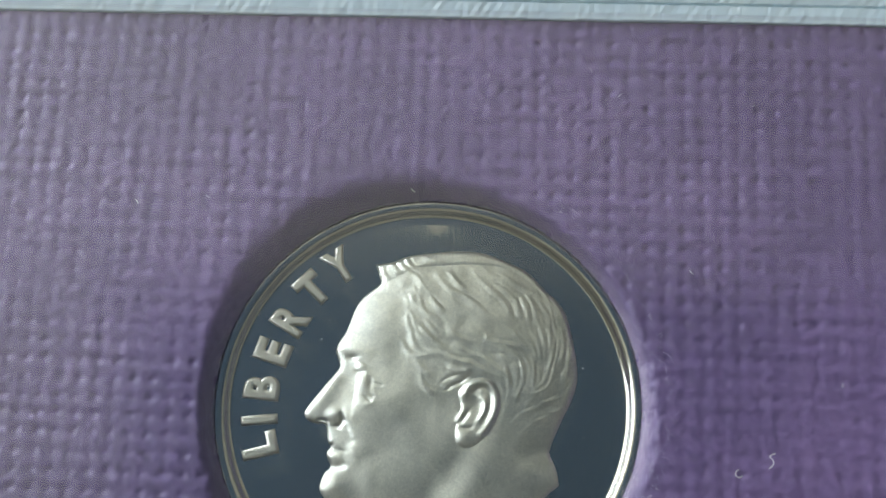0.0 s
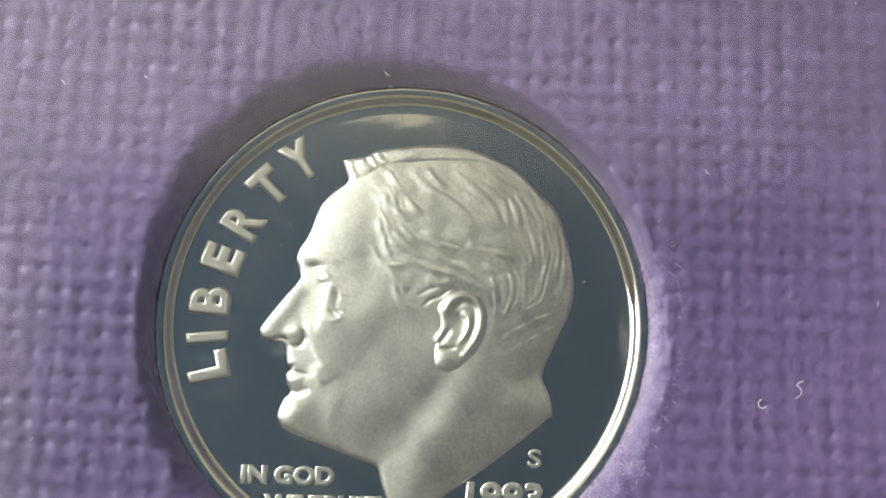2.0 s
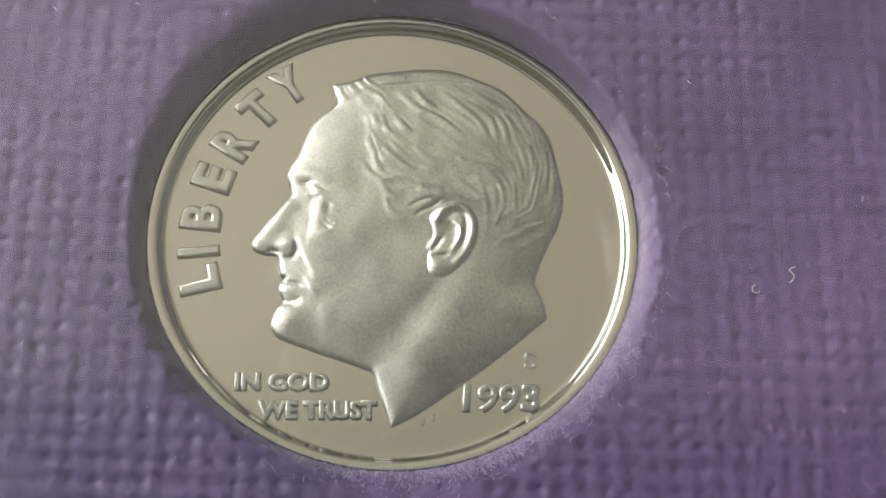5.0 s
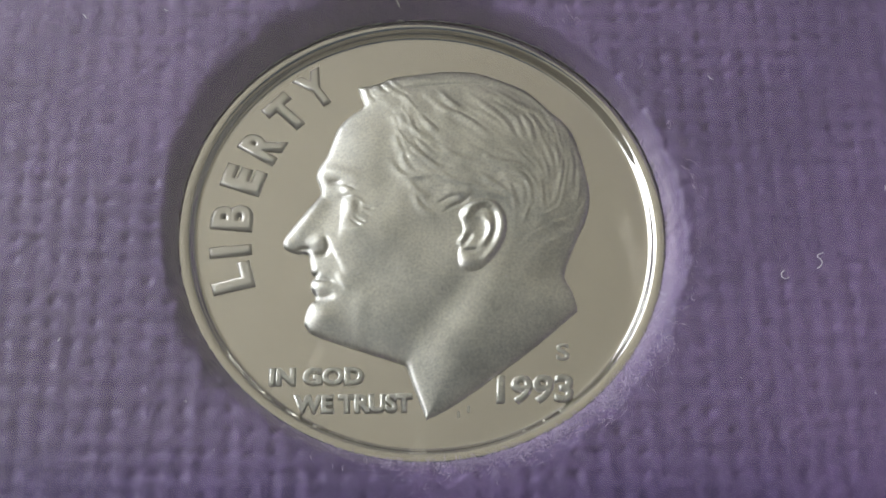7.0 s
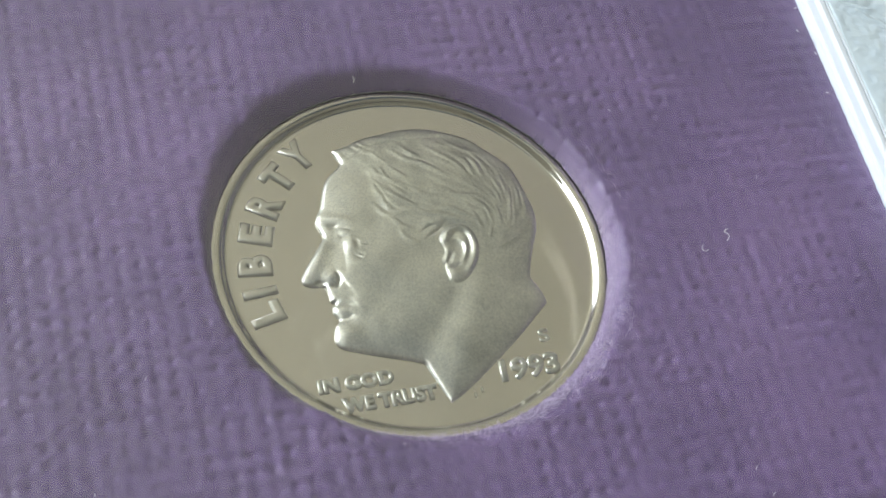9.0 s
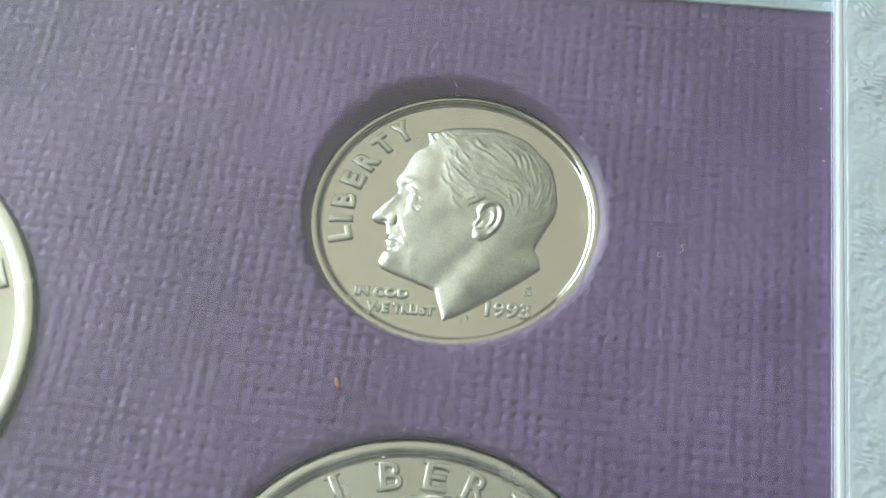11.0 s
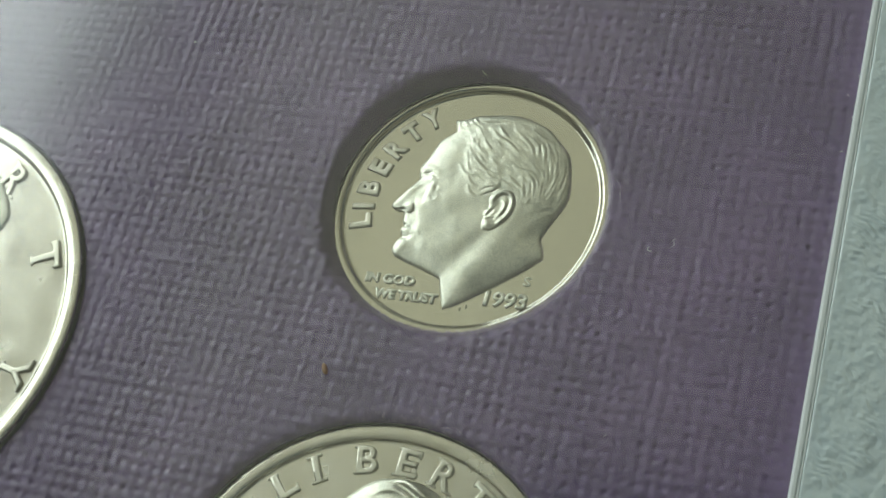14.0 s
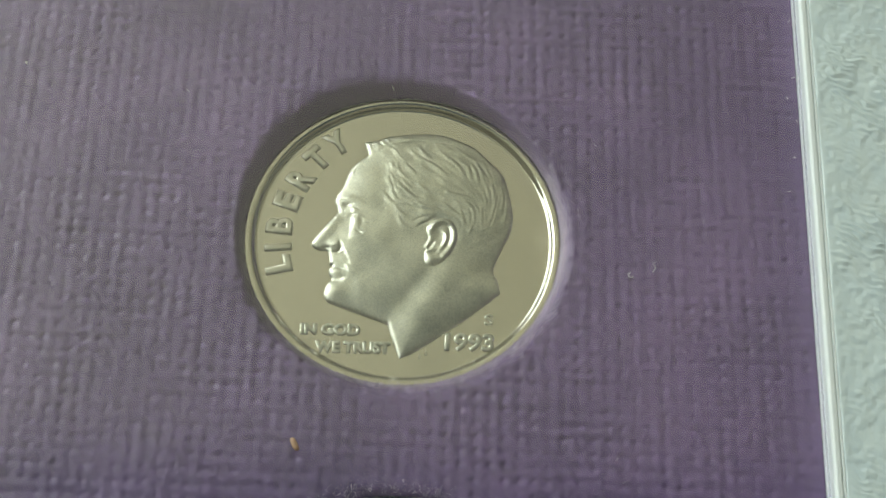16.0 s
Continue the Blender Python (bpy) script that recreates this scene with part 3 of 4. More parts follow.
def blurred(a, sigma):
    """A field smoothed by a Gaussian of so many cells."""
    k = np.exp(-0.5 * (np.arange(-int(3 * sigma), int(3 * sigma) + 1) / sigma) ** 2)
    k /= k.sum()
    n = len(k) // 2
    for axis in (0, 1):
        p = np.pad(a, [(n, n) if q == axis else (0, 0) for q in (0, 1)], mode="edge")
        a = np.apply_along_axis(lambda row: np.convolve(row, k, "valid"), axis, p)
    return a


# the lie of the hair: strokes from root to tip, by region
TUFT = [[(-1.73, 6.13), (-1.64, 5.93), (-1.46, 5.74)], [(-1.39, 6.18), (-1.21, 5.94), (-0.99, 5.75)], [(-2.11, 5.82), (-2.02, 5.58), (-1.89, 5.44)],
        [(-1.13, 6.34), (-0.95, 6.05), (-0.60, 5.86)], [(-0.25, 6.46), (-0.12, 6.36), (0.05, 6.28)], [(0.05, 6.48), (0.18, 6.38), (0.34, 6.32)]]
TEMPLE = [[(-0.76, 4.62), (-0.68, 4.42), (-0.55, 4.22)], [(-0.43, 4.45), (-0.28, 4.08), (-0.02, 3.80)], [(0.05, 4.50), (0.31, 4.24), (0.50, 4.06)],
          [(-0.95, 3.66), (-0.84, 3.31), (-0.68, 3.08)], [(-0.27, 3.26), (-0.06, 3.02), (0.42, 2.60)], [(-0.73, 2.95), (-0.66, 2.76), (-0.50, 2.50)],
          [(-1.10, 2.62), (-0.84, 2.27), (-0.51, 2.09), (0.02, 2.12)], [(-0.40, 1.78), (-0.12, 1.45), (0.14, 1.32)], [(-0.24, 1.17), (-0.07, 0.83), (0.28, 0.58)]]
CROWN = [[(0.30, 5.52), (0.69, 5.16), (1.00, 4.90)], [(0.84, 5.72), (1.05, 5.41), (1.42, 5.08)], [(0.70, 4.99), (1.38, 4.74), (1.91, 4.39), (2.38, 3.90)],
         [(2.45, 5.03), (2.88, 4.78), (3.19, 4.43), (3.38, 4.00)], [(3.10, 5.66), (3.63, 5.28), (4.10, 5.02)], [(3.62, 4.55), (3.73, 4.20), (3.80, 3.86)],
         [(3.90, 4.60), (4.11, 4.28), (4.20, 3.80)], [(4.16, 4.72), (4.41, 4.38), (4.56, 4.08)], [(1.95, 5.55), (2.40, 5.20), (2.70, 4.98)]]
BACK = [[(5.03, 3.42), (5.13, 3.04), (5.10, 2.60)], [(5.25, 2.72), (5.22, 2.22), (5.10, 1.70)], [(5.60, 3.30), (5.70, 2.70), (5.62, 1.95)],
        [(5.96, 2.30), (5.92, 1.77), (5.77, 1.28)], [(4.72, 3.30), (4.86, 2.95), (4.90, 2.65)], [(4.43, 1.66), (4.47, 1.35), (4.48, 1.00)]]
SIDE_HAIR = [[(0.85, 3.27), (1.17, 2.97), (1.70, 2.80)], [(2.40, 3.00), (2.65, 2.80), (3.52, 2.68)], [(2.61, 2.53), (3.07, 2.41), (3.49, 2.51)],
             [(3.49, 2.32), (3.80, 2.07), (4.03, 1.68)], [(2.43, 1.95), (2.85, 1.70), (3.20, 1.42)], [(1.75, 1.86), (2.10, 1.68), (2.45, 1.44)],
             [(3.27, 1.63), (3.41, 1.25), (3.47, 0.93)], [(3.66, 1.78), (3.78, 1.52), (3.80, 1.22)], [(3.90, 1.76), (4.00, 1.55), (4.06, 1.32)],
             [(0.75, 2.20), (1.10, 1.98), (1.60, 1.90)], [(1.00, 1.62), (1.35, 1.52), (1.65, 1.58)]]
NAPE_HAIR = [[(4.75, 0.84), (4.62, 0.72), (4.46, 0.62)], [(5.26, 0.50), (5.03, 0.38), (4.78, 0.32)], [(5.55, 0.16), (5.38, -0.02), (5.15, -0.10)], [(4.35, 0.05), (4.20, -0.08), (4.05, -0.12)],
             [(4.85, -0.30), (4.70, -0.42), (4.55, -0.48)], [(3.95, 0.75), (3.85, 0.55), (3.80, 0.40)]]


def flow(x, y, strokes):
    """The way that hair lies at a place, from the strokes round it."""
    vx = vy = 0.0
    for line in strokes:
        for (ax, ay), (bx, by) in zip(line[:-1], line[1:]):
            gap = (x - (ax + bx) / 2) ** 2 + (y - (ay + by) / 2) ** 2 + 0.05
            size = math.hypot(bx - ax, by - ay)
            vx, vy = vx + (bx - ax) / size / gap ** 1.5, vy + (by - ay) / size / gap ** 1.5
    return math.atan2(vy, vx)


def head_relief(parent):
    r = Relief(FACE + NAPE, 0.042)
    d = np.maximum(r.d, 0)
    r.H = 0.10 * (1 - np.exp(-d / 0.07)) + 0.05 * (1 - np.exp(-d / 0.45)) + 0.40 * (1 - np.exp(-blurred(np.minimum(d, 3.4), 0.55 / r.step) / 1.9))
    # the cheek stands forward of the side of the nose, down to the fold beside the mouth
    r.shelf([(-3.02, 1.95), (-2.98, 1.2), (-3.02, 0.5), (-3.10, -0.2), (-3.22, -0.9)], 0.25, 0.8, 0.080)
    r.shelf([(-3.62, -0.20), (-3.46, -0.62), (-3.22, -1.1), (-2.80, -2.05)], 0.12, 0.6, 0.080)
    r.shelf([(-3.24, -1.78), (-3.06, -2.12), (-2.80, -2.55)], 0.10, 0.5, 0.055)
    # brow, lids, eyeball and the lines round the eye
    r.ridge([(-3.85, 2.3), (-3.4, 2.34), (-2.9, 2.2), (-2.3, 1.9)], 0.24, 0.055)
    r.ridge([(-3.50, 1.98), (-3.28, 1.90), (-3.05, 1.92)], 0.10, -0.048)
    r.swell(-2.82, 1.56, 0.26, 0.17, 0.034, -30)
    r.ridge([(-3.12, 1.33), (-2.92, 1.28), (-2.66, 1.30)], 0.06, -0.034)
    r.ridge([(-2.95, 1.74), (-2.75, 1.72), (-2.5, 1.55)], 0.05, -0.035)
    r.swell(-2.68, 0.86, 0.28, 0.34, 0.048, 10)
    r.swell(-2.38, 0.80, 0.14, 0.22, -0.034)
    r.ridge([(-2.70, 1.22), (-2.35, 1.12), (-2.15, 0.82)], 0.06, 0.020)
    r.ridge([(-2.24, 0.86), (-2.05, 0.76), (-1.82, 0.74)], 0.045, -0.030)
    r.ridge([(-2.22, 0.62), (-2.05, 0.48), (-1.90, 0.42)], 0.045, -0.020)
    r.ridge([(-2.68, 0.34), (-2.48, 0.16), (-2.28, 0.02)], 0.05, -0.045)
    r.ridge([(-2.50, 0.42), (-2.32, 0.26), (-2.16, 0.18)], 0.045, -0.035)
    r.ridge([(-2.95, 0.05), (-2.5, -0.12), (-2.1, 0.1)], 0.12, 0.020)
    # nose
    r.ridge([(-3.75, 1.3), (-4.15, 0.5), (-4.75, -0.35)], 0.34, 0.070)
    r.swell(-3.82, -0.55, 0.34, 0.28, 0.060)
    r.ridge([(-3.56, -0.40), (-3.47, -0.75), (-3.62, -1.02), (-3.9, -1.0)], 0.08, -0.085)
    r.ridge([(-4.62, -0.84), (-4.35, -0.76), (-4.12, -0.86)], 0.07, -0.075)
    # mouth and chin
    r.ridge([(-4.05, -1.95), (-3.75, -1.98), (-3.40, -2.06), (-3.22, -2.16)], 0.06, -0.042)
    r.ridge([(-3.98, -1.70), (-3.7, -1.70), (-3.4, -1.85)], 0.14, 0.022)
    r.ridge([(-3.98, -2.26), (-3.7, -2.28), (-3.42, -2.32)], 0.14, 0.030)
    r.ridge([(-3.92, -2.74), (-3.6, -2.72), (-3.2, -2.62)], 0.16, -0.060)
    r.swell(-3.72, -3.45, 0.45, 0.45, 0.070)
    r.swell(-2.75, -3.1, 0.35, 0.5, -0.030)
    # cheek, temple and forehead
    r.swell(-1.7, -0.1, 1.0, 0.8, 0.045, -20)
    r.swell(-1.5, -2.2, 0.9, 0.9, -0.045)
    r.swell(-2.2, 3.5, 0.9, 1.2, 0.045)
    r.swell(-1.3, 2.4, 0.5, 0.8, -0.030)
    # jaw and the hollow between jaw and neck
    r.ridge([(1.75, -1.7), (1.15, -2.6), (0.45, -3.5), (-0.1, -4.5)], 0.7, -0.075)
    r.ridge([(2.6, -1.9), (2.1, -3.2), (1.3, -4.6), (0.5, -5.8)], 0.8, 0.035)
    r.ridge([(5.2, -1.3), (4.5, -1.7), (4.0, -2.4)], 0.5, -0.040)
    # ear: a raised shell with a rolled rim, the inner fold, the flap and the lobe
    shell = smooth_loop([(1.32, 0.55), (1.75, 1.0), (2.25, 1.12), (2.72, 0.95), (2.99, 0.5), (3.03, -0.05), (2.86, -0.6), (2.5, -1.18), (2.08, -1.62), (1.7, -1.76), (1.36, -1.64), (1.25, -1.2), (1.3, -0.75), (1.45, -0.1)])
    de, _, _, _ = nearest(r.X, r.Y, shell, True)
    r.H += np.where(contains(r.X, r.Y, shell), 0.075 * (1 - np.exp(-de / 0.09)), -0.035 * np.exp(-de / 0.16) * np.clip((r.X - 1.2) / 0.8, 0, 1))
    r.ridge([(1.62, 0.45), (1.78, 0.80), (2.22, 1.0), (2.62, 0.88), (2.86, 0.45), (2.88, -0.15), (2.66, -0.75), (2.32, -1.2)], 0.13, 0.058, taper=False)
    r.swell(2.05, 0.05, 0.42, 0.62, -0.078, -8)
    r.ridge([(1.85, 0.45), (2.2, 0.74), (2.52, 0.62), (2.64, 0.2), (2.55, -0.35), (2.3, -0.8)], 0.09, -0.050)
    r.ridge([(2.15, 0.40), (2.40, 0.15), (2.38, -0.3), (2.1, -0.78)], 0.10, 0.072)
    r.ridge([(1.78, -0.22), (1.58, -0.55), (1.36, -0.80)], 0.10, -0.070)
    r.ridge([(1.50, -0.25), (1.36, -0.55), (1.30, -0.80)], 0.10, 0.050)
    r.ridge([(1.38, -0.96), (1.7, -0.97), (2.0, -0.90)], 0.06, -0.055)
    r.swell(1.62, -1.35, 0.26, 0.26, 0.040)
    # hair: a low cap, a band of far hair behind the parting, then locks that follow the strokes
    loop = np.array(HAIRLINE)
    mask = contains(r.X, r.Y, loop)
    dh, _, _, _ = nearest(r.X, r.Y, loop, True)
    r.H += np.where(mask, 0.030 * (1 - np.exp(-dh / 0.6)), 0)
    r.shelf([(-2.1, 5.24), (-1.5, 5.52), (-0.78, 5.86), (0.51, 6.06), (2.02, 6.13), (3.32, 5.93), (4.28, 5.30), (5.1, 4.45)], 0.09, 0.9, 0.060)
    r.shelf([(-2.44, 6.0), (-2.34, 5.6), (-2.2, 5.2)], 0.06, 0.35, 0.030, flip=True)
    strokes = TUFT + TEMPLE + CROWN + BACK + SIDE_HAIR + NAPE_HAIR
    g = random.Random(5)
    tries = np.array([(g.uniform(-1.4, 6.1), g.uniform(-0.7, 6.3)) for _ in range(2600)])
    good = contains(tries[:, 0], tries[:, 1], loop) & contains(tries[:, 0], tries[:, 1], r.loop) & ~contains(tries[:, 0], tries[:, 1], shell)
    roots = []
    for x, y in tries[good]:
        if all(math.hypot(x - a, y - b) > 0.46 for a, b in roots):
            roots.append((x, y))
    for x, y in roots:
        low = y < 1.3
        size = g.uniform(0.35, 0.6) if low else g.uniform(0.7, 1.25)
        curl = g.uniform(-0.25, 0.25)
        pts = []
        for k in range(6):
            a = flow(x, y, strokes) + curl * math.sin(1.1 * k)
            pts.append((x, y))
            x, y = x + size / 5 * math.cos(a), y + size / 5 * math.sin(a)
        amp = g.uniform(0.5, 1.0) * (0.55 if low else 1.0)
        r.ridge(pts, 0.20, 0.022 * amp)
        r.shelf(pts, 0.045, 0.16, 0.015 * amp, flip=g.random() < 0.5)
        r.ridge([(px + g.uniform(-0.02, 0.02), py + 0.10) for px, py in pts], 0.05, -0.016 * amp)
    for line in strokes:
        lean = math.cos(math.atan2(line[-1][1] - line[0][1], line[-1][0] - line[0][0]) + radians(60)) > 0.55
        (ax, ay), (bx, by), (cx, cy), (ex, ey) = line[0], line[1], line[-2], line[-1]
        long = [(ax - 0.45 * (bx - ax), ay - 0.45 * (by - ay))] + line + [(ex + 0.5 * (ex - cx), ey + 0.5 * (ey - cy))]
        short = math.dist(line[0], line[-1]) < 0.5
        r.ridge(long, 0.17, 0.014)
        r.shelf(long, 0.05, 0.13, 0.028 if short else 0.038, flip=lean)
        r.ridge([(px + 0.07, py + 0.09) for px, py in long], 0.06, -0.014)
        # fine strands beside the lock
        for off in (-0.16, 0.19):
            r.ridge([(px + off * 0.7, py + off * 0.6) for px, py in line], 0.035, 0.006)
    r.ridge([(0.78, 0.60), (1.05, 0.82), (1.38, 0.96), (1.72, 1.24)], 0.06, -0.060)
    r.ridge([(0.55, 0.95), (0.95, 1.18), (1.30, 1.28)], 0.06, -0.030)
    r.H += 0.010 * value_noise(r.X, r.Y, 61, 0.45)
    return r.build("portrait_relief", parent, -0.195, frost, "frosted raised profile of a head")


dime = thing("dime", "proof silver-coloured dime with frosted head on mirror field", "coin", "proof coins in the card")
lathe("planchet", DIME_RIM, 236, mirror, dime, "mirror-polished field and rim with reeded edge", reeds=1)
head_relief(dime)
for ch, (x, y), w in zip("LIBERTY", [(-6.92, -1.90), (-7.0, -0.84), (-7.0, 0.53), (-6.66, 2.10), (-6.0, 3.55), (-5.15, 4.90), (-4.05, 5.98)], (1.05, 0.42, 1.05, 1.0, 1.15, 1.2, 1.25)):
    a = math.degrees(math.atan2(y, x)) - 90
    letters("letter", ch, dime, (x, y), 1.55, a, -0.185, w, 0.062, raised=0.13, round_off=0.075)
letters("motto_line", "IN GOD", dime, (-3.77, -5.66), 0.70, 1.0, -0.185, 3.34, 0.061, raised=0.11, metal=frost, round_off=0.07)
letters("motto_line", "WE TRUST", dime, (-2.49, -6.66), 0.72, 1.0, -0.180, 4.18, 0.061, raised=0.11, metal=frost, round_off=0.07)
letters("date", "1993", dime, (3.91, -6.11), 1.08, 1.0, -0.184, 2.74, 0.035, raised=0.11, skew=0.06, metal=frost, round_off=0.06)
letters("mint_mark", "S", dime, (4.95, -4.70), 0.66, 0, -0.19, 0.48, 0.010, raised=0.055, metal=frost)
boxes("initials", [(1.15 * MM, -7.2 * MM, -0.17 * MM, 1.24 * MM, -6.92 * MM, -0.10 * MM), (1.5 * MM, -7.0 * MM, -0.17 * MM, 1.6 * MM, -6.72 * MM, -0.10 * MM)], struck, dime, bevel=0.00003)

# quarter dollar: only its upper part comes into view
quarter = thing("quarter", "proof silver-coloured quarter dollar in a card hole", "coin", "proof coins in the card", at=(QUARTER[0] * MM, QUARTER[1] * MM, 0.88 * MM))
QUARTER_RIM = [(12.05, -1.7), (12.13, -1.6), (12.13, -0.03), (12.1, 0.04), (12.0, 0.08), (11.24, 0.075), (11.18, 0.05), (11.15, -0.02), (11.13, -0.09), (11.12, -0.098), (11.0, -0.10), (10.6, -0.101), (6.0, -0.11), (0.6, -0.12)]
lathe("planchet", QUARTER_RIM, 240, hazed, quarter, "mirror-polished field and rim with reeded edge", reeds=1)
QHEAD = [(-5.6, 2.0), (-4.6, 4.2), (-3.5, 6.2), (-2.2, 7.8), (-0.9, 8.75), (0.8, 9.0), (2.3, 8.7), (3.9, 7.7), (5.2, 6.0), (5.9, 3.6), (6.0, 1.0), (5.6, -2.2), (6.6, -5.0), (3.0, -8.6), (-1.6, -8.0),
         (-2.6, -5.2), (-5.0, -4.6), (-5.2, -2.6), (-6.6, -1.4), (-5.7, 0.4)]


def wig_relief(parent, outline, name, centre, count, seed, z, span=(0.15, 1.75), size=(7.2, 1.9, 0.72), dome=None, depth=1.0):
    r = Relief(outline, 0.09)
    d = np.maximum(r.d, 0)
    r.H = 0.12 * (1 - np.exp(-d / 0.09)) + depth * (0.25 * (1 - np.exp(-d / 0.8)) + 0.3 * (1 - np.exp(-d / 3)))
    if dome:
        r.H += dome(np.hypot(r.X, r.Y)) - dome(12.0)
    g = random.Random(seed)
    for k in range(count):
        a0 = g.uniform(*span)
        q = g.uniform(0.35, 0.98)
        pts = []
        for s in range(7):
            a = a0 - 0.07 * s
            i = int((a / (2 * math.pi) % 1) * len(r.loop))
            rad = q * (size[0] + size[1] * math.sin(a)) * (1 + 0.012 * math.sin(0.9 * s + k))
            pts.append((centre[0] + rad * math.cos(a) * size[2], centre[1] + rad * math.sin(a)))
        r.ridge(pts, g.uniform(0.12, 0.20), depth * g.uniform(0.05, 0.09))
        r.ridge([(x * 0.97 - 0.05, y * 0.97 - 0.08) for x, y in pts], 0.1, -0.06 * depth)
    return r.build(name, parent, z, frost, "frosted raised profile of a head")


wig_relief(quarter, QHEAD, "portrait_relief", (0.0, 0.0), 70, 3, -0.12)
for ch, a, w in zip("LIBERTY", (131.5, 119.5, 101.5, 87.0, 73.0, 59.0, 46.0), (1.35, 0.5, 1.35, 1.3, 1.45, 1.5, 1.5)):
    letters("letter", ch, quarter, (9.95 * math.cos(radians(a)), 9.95 * math.sin(radians(a))), 1.75, a - 90, -0.11, w, 0.022, raised=0.14, slab=True)

# half dollar: its edge, two letters and the back of the head come into view
half = thing("half_dollar", "proof silver-coloured half dollar standing proud of the card", "coin", "proof coins in the card", at=(HALF[0] * MM, HALF[1] * MM, 1.78 * MM))


def half_field(r):
    """The field of the half dollar is struck slightly domed."""
    return -0.108 + 0.35 * (1 - (r / 14.1) ** 2)


HALF_RIM = [(15.2, -2.1), (15.305, -2.0), (15.305, -0.04), (15.27, 0.05), (15.15, 0.10), (14.5, 0.09), (14.35, 0.03), (14.2, -0.10), (14.17, -0.105)] + [(r, half_field(r)) for r in (14.1, 13.6, 13.0, 12.0, 11.0, 10.0, 9.0, 7.0, 5.0, 3.0, 0.6)]
lathe("planchet", HALF_RIM, 300, hazed_dim, half, "mirror-polished field and rim with reeded edge", reeds=1)
HHEAD = [(-6.8, 2.0), (-5.9, 5.4), (-4.6, 8.6), (-2.2, 10.9), (1.4, 12.2), (3.8, 12.0), (5.6, 11.0), (6.8, 9.6), (7.7, 8.1), (7.6, 7.1), (7.0, 5.9), (6.5, 3.9), (6.1, 2.7), (5.5, 0.0),
         (6.0, -4.0), (8.2, -7.0), (3.0, -11.0), (-2.0, -10.4), (-3.0, -6.8), (-6.2, -5.8), (-6.2, -3.2), (-8.0, -1.6), (-6.9, 0.4)]
wig_relief(half, HHEAD, "portrait_relief", (0.3, 2.0), 150, 9, half_field(12.0), (-0.5, 1.6), (8.0, 2.0, 0.92), half_field, 0.4)
for ch, a, w in zip("LIBERTY", (172.0, 147.0, 118.0, 87.0, 57.0, 25.0, -12.0), (1.7, 0.7, 1.7, 1.6, 1.8, 1.9, 2.0)):
    letters("letter", ch, half, (12.75 * math.cos(radians(a)), 12.75 * math.sin(radians(a))), 2.15, a - 90, half_field(12.75), w, 0.022, raised=0.17, slab=True)

# ---- lint, dust and a crumb on the clear lid ----
LID_TOP = 2.385


def lint(name, pts, thick, label):
    cu = bpy.data.curves.new(name, "CURVE")
    cu.dimensions, cu.bevel_depth, cu.bevel_resolution = "3D", thick * MM, 1
    sp = cu.splines.new("POLY")
    line = smooth_loop(pts, 5, False)
    sp.points.add(len(line) - 1)
    for q, (x, y) in zip(sp.points, line):
        q.co = (x * MM, y * MM, (LID_TOP + thick) * MM, 1)
    ob = new(name, cu)
    bpy.context.view_layer.update()
    me = bpy.data.meshes.new_from_object(ob.evaluated_get(bpy.context.evaluated_depsgraph_get()))
    bpy.data.objects.remove(ob)
    me.materials.clear()
    me.materials.append(lint_mat)
    return tagged(new(name, me), label, "lint")


lint("lint_fibre", [(13.96, -1.94), (13.80, -1.99), (13.73, -2.08), (13.82, -2.17), (13.88, -2.30), (13.80, -2.45), (13.68, -2.54)], 0.02, "tiny curled white lint fibre on the clear lid")
lint("lint_fibre", [(12.52, -2.62), (12.40, -2.72), (12.42, -2.88), (12.56, -2.93), (12.66, -2.86)], 0.02, "tiny hooked white lint fibre on the clear lid")


def flake(name, x, y, z, sx, sy, sz, turn, mat, label, category, seed):
    """A small irregular crumb."""
    bm = bmesh.new()
    bmesh.ops.create_icosphere(bm, subdivisions=2, radius=1.0)
    g = random.Random(seed)
    c, s = math.cos(radians(turn)), math.sin(radians(turn))
    for v in bm.verts:
        k = 1 + g.uniform(-0.16, 0.16)
        px, py = v.co.x * sx * k, v.co.y * sy * k
        v.co = Vector(((x + px * c - py * s) * MM, (y + px * s + py * c) * MM, (z + sz + v.co.z * sz) * MM))
    return tagged(part(name, bm, mat, smooth=True), label, category)


flake("crumb", -5.07, -13.1, LID_TOP, 0.17, 0.42, 0.1, 28, crumb_mat, "tan crumb lying on the clear lid", "crumb", 2)
for x, y, turn in ((22.42, 14.6, 150), (22.45, 10.7, 110), (22.02, 9.3, 30), (22.48, 7.8, 15), (22.2, 5.4, 80)):
    flake("dust_speck", x, y, 1.45, 0.03, 0.10, 0.03, turn, lint_mat, "white dust speck beside the plastic lip", "dust", int(turn))
flake("dust_speck", -22.2, 9.45, 1.50, 0.09, 0.09, 0.06, 0, lint_mat, "white dust speck on the purple card", "dust", 3)


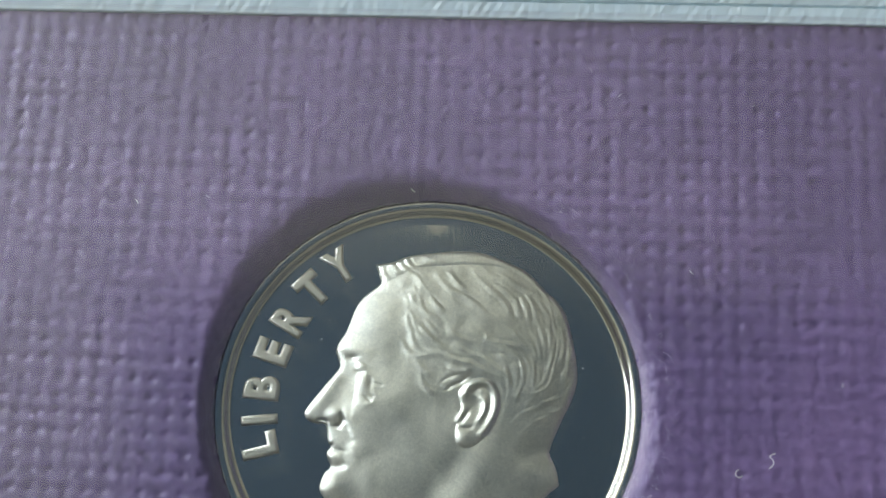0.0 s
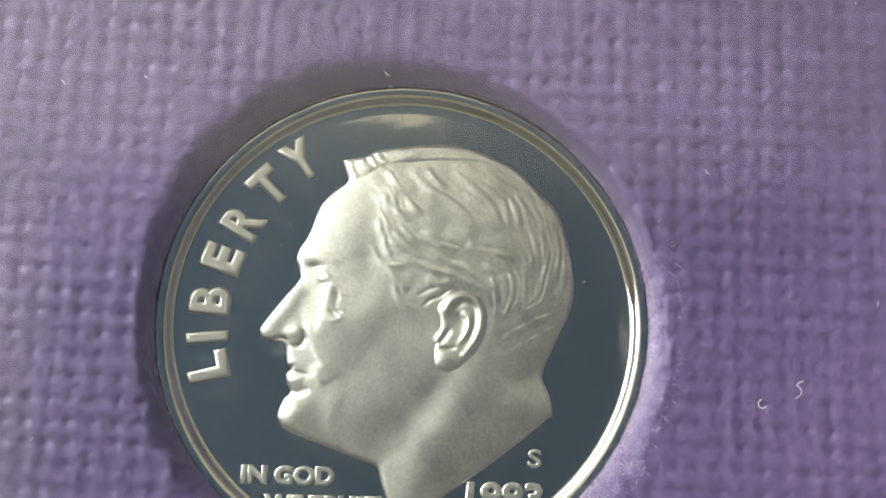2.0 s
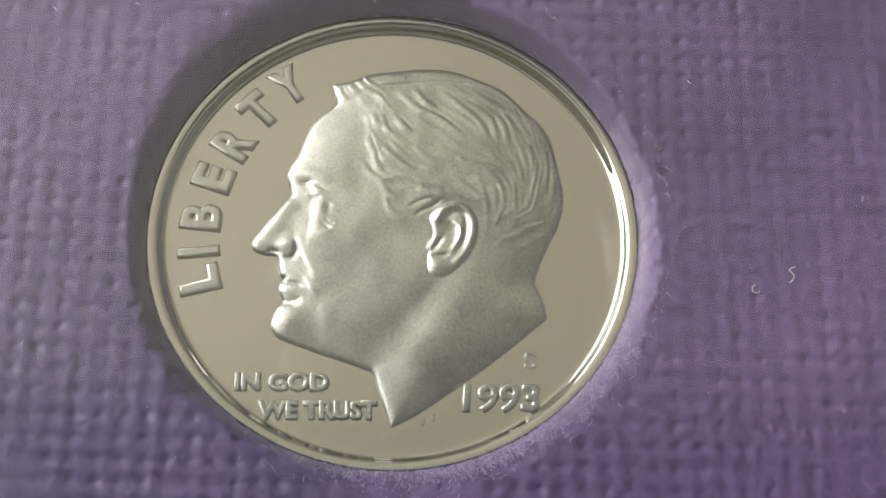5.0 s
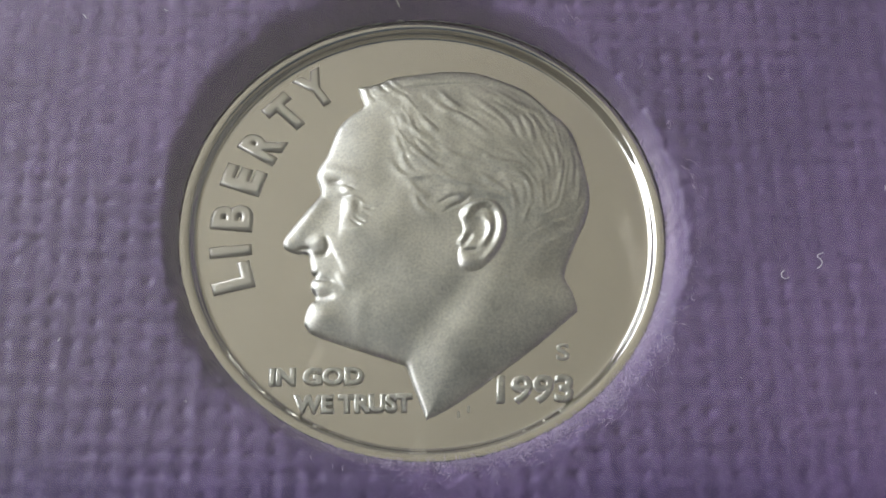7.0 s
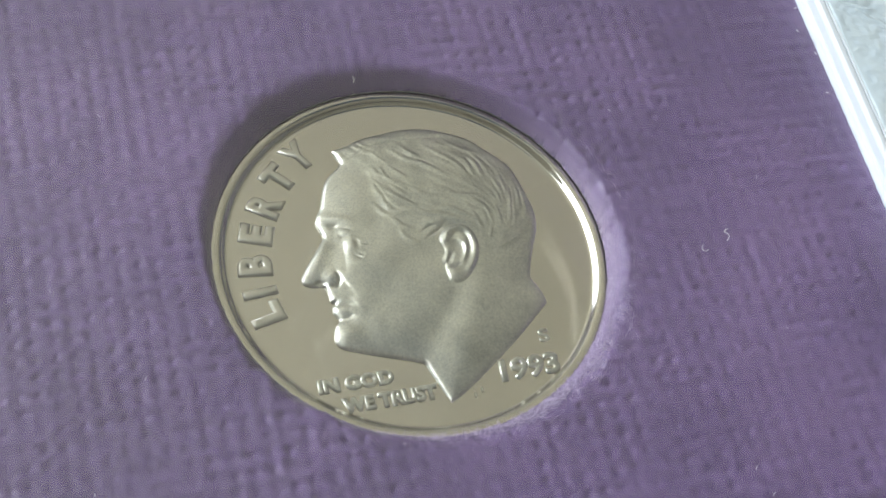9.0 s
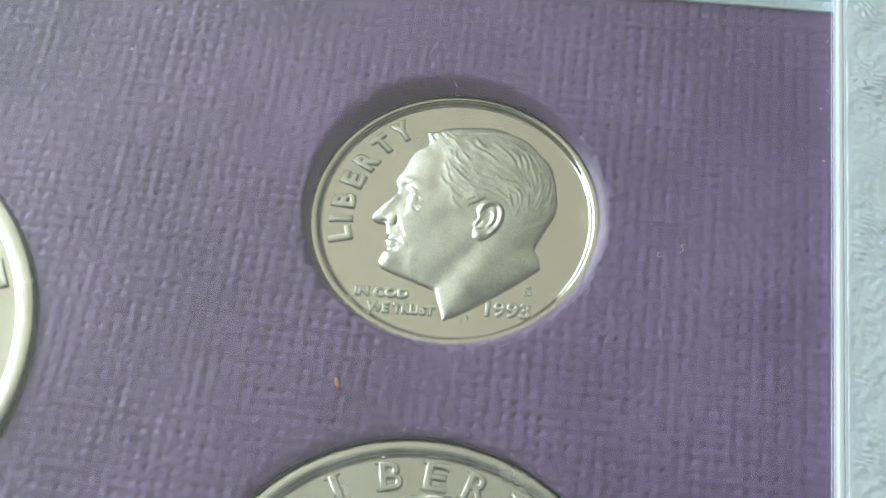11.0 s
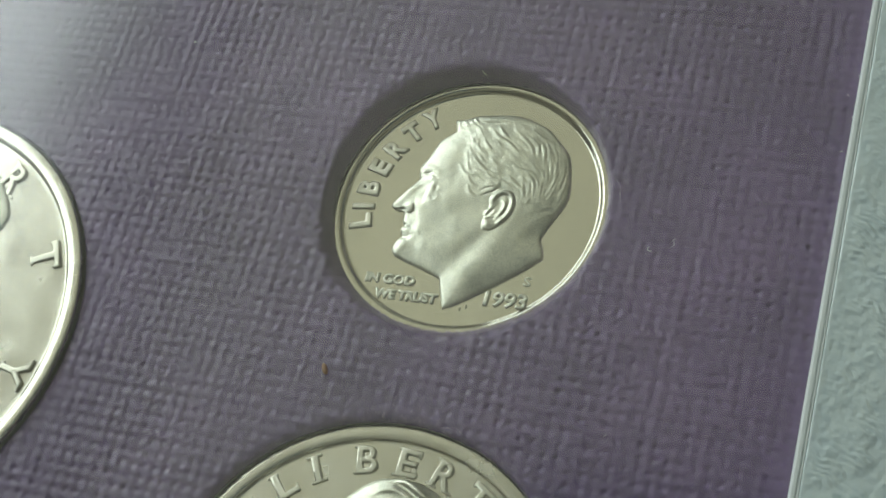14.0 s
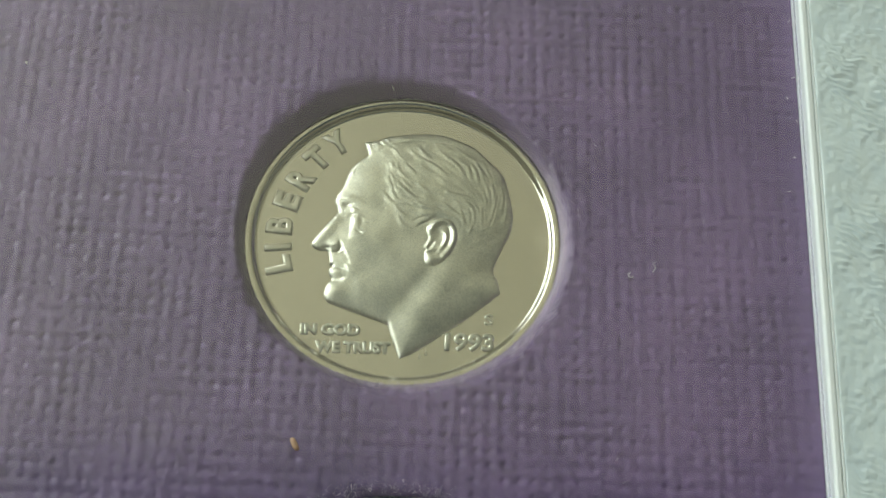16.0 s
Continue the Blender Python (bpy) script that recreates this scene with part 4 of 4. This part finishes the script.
def hair_strand(pts, thick, label):
    """A short pale fibre standing at the punched edge, given by places in mm."""
    cu = bpy.data.curves.new("lint_fibre", "CURVE")
    cu.dimensions, cu.bevel_depth, cu.bevel_resolution = "3D", thick * MM, 1
    sp = cu.splines.new("POLY")
    line = smooth_loop(pts, 5, False)
    sp.points.add(len(line) - 1)
    for q, p in zip(sp.points, line):
        q.co = (*(p * MM), 1)
    ob = new("lint_fibre", cu)
    bpy.context.view_layer.update()
    me = bpy.data.meshes.new_from_object(ob.evaluated_get(bpy.context.evaluated_depsgraph_get()))
    bpy.data.objects.remove(ob)
    me.materials.clear()
    me.materials.append(lint_mat)
    return tagged(new("lint_fibre", me), label, "lint")


hair_strand([(-0.86, 9.25, 0.62), (-0.90, 9.05, 0.90), (-0.93, 8.95, 1.25), (-1.02, 9.0, 1.45)], 0.022, "short white lint fibre standing at the card edge")


def dust(count, seed):
    """Fine pale dust scattered over the card."""
    g = random.Random(seed)
    verts, faces = [], []
    for _ in range(count):
        x, y = g.uniform(-34, 22), g.uniform(-24, 16)
        if any(math.hypot(x - c[0], y - c[1]) < r + w + 0.3 for c, r, w, _ in HOLES):
            continue
        a, size, thin = g.uniform(0, 6.28), g.uniform(0.03, 0.13), g.uniform(0.012, 0.024)
        dx, dy = math.cos(a), math.sin(a)
        n = len(verts)
        for k, f in enumerate((-1, -0.3, 0.4, 1)):
            w = thin * (1 - 0.5 * abs(f))
            px, py, pz = x + dx * size * f - dy * 0.03 * f * f, y + dy * size * f + dx * 0.03 * f * f, CARD_Z + 0.035 + 0.02 * f
            verts += [Vector((px - dy * w, py + dx * w, pz)), Vector((px + dy * w, py - dx * w, pz)), Vector((px, py, pz + w * 1.5))]
        for q in range(3):
            for e in range(3):
                faces.append((n + 3 * q + e, n + 3 * q + (e + 1) % 3, n + 3 * q + 3 + (e + 1) % 3, n + 3 * q + 3 + e))
        faces += [(n + 2, n + 1, n), (n + 9, n + 10, n + 11)]
    return tagged(mesh_object("dust", [v * MM for v in verts], faces, lint_mat), "fine pale dust and lint on the card", "dust", kind="stuff")


dust(90, 33)


def coin_dust(count, seed):
    """Tiny bright specks over the dime, lying on its field and head."""
    g = random.Random(seed)
    verts, faces = [], []
    for _ in range(count):
        a, rad = g.uniform(0, 6.28), 7.6 * math.sqrt(g.random())
        x, y, size = rad * math.cos(a), rad * math.sin(a), g.uniform(0.014, 0.038)
        n, turn, slim = len(verts), g.uniform(0, 6.28), g.uniform(0.4, 1.0)
        for k in range(5):
            q = turn + k * 2 * math.pi / 5
            verts.append(Vector((x + size * math.cos(q), y + size * slim * math.sin(q), LID_TOP - 0.003)))
        verts.append(Vector((x, y, LID_TOP + size * 0.8)))
        faces += [(n + k, n + (k + 1) % 5, n + 5) for k in range(5)] + [(n + 4, n + 3, n + 2, n + 1, n)]
    return tagged(mesh_object("lid_dust", [v * MM for v in verts], faces, lint_mat), "tiny pale dust specks on the clear lid", "dust", kind="stuff")


coin_dust(38, 12)
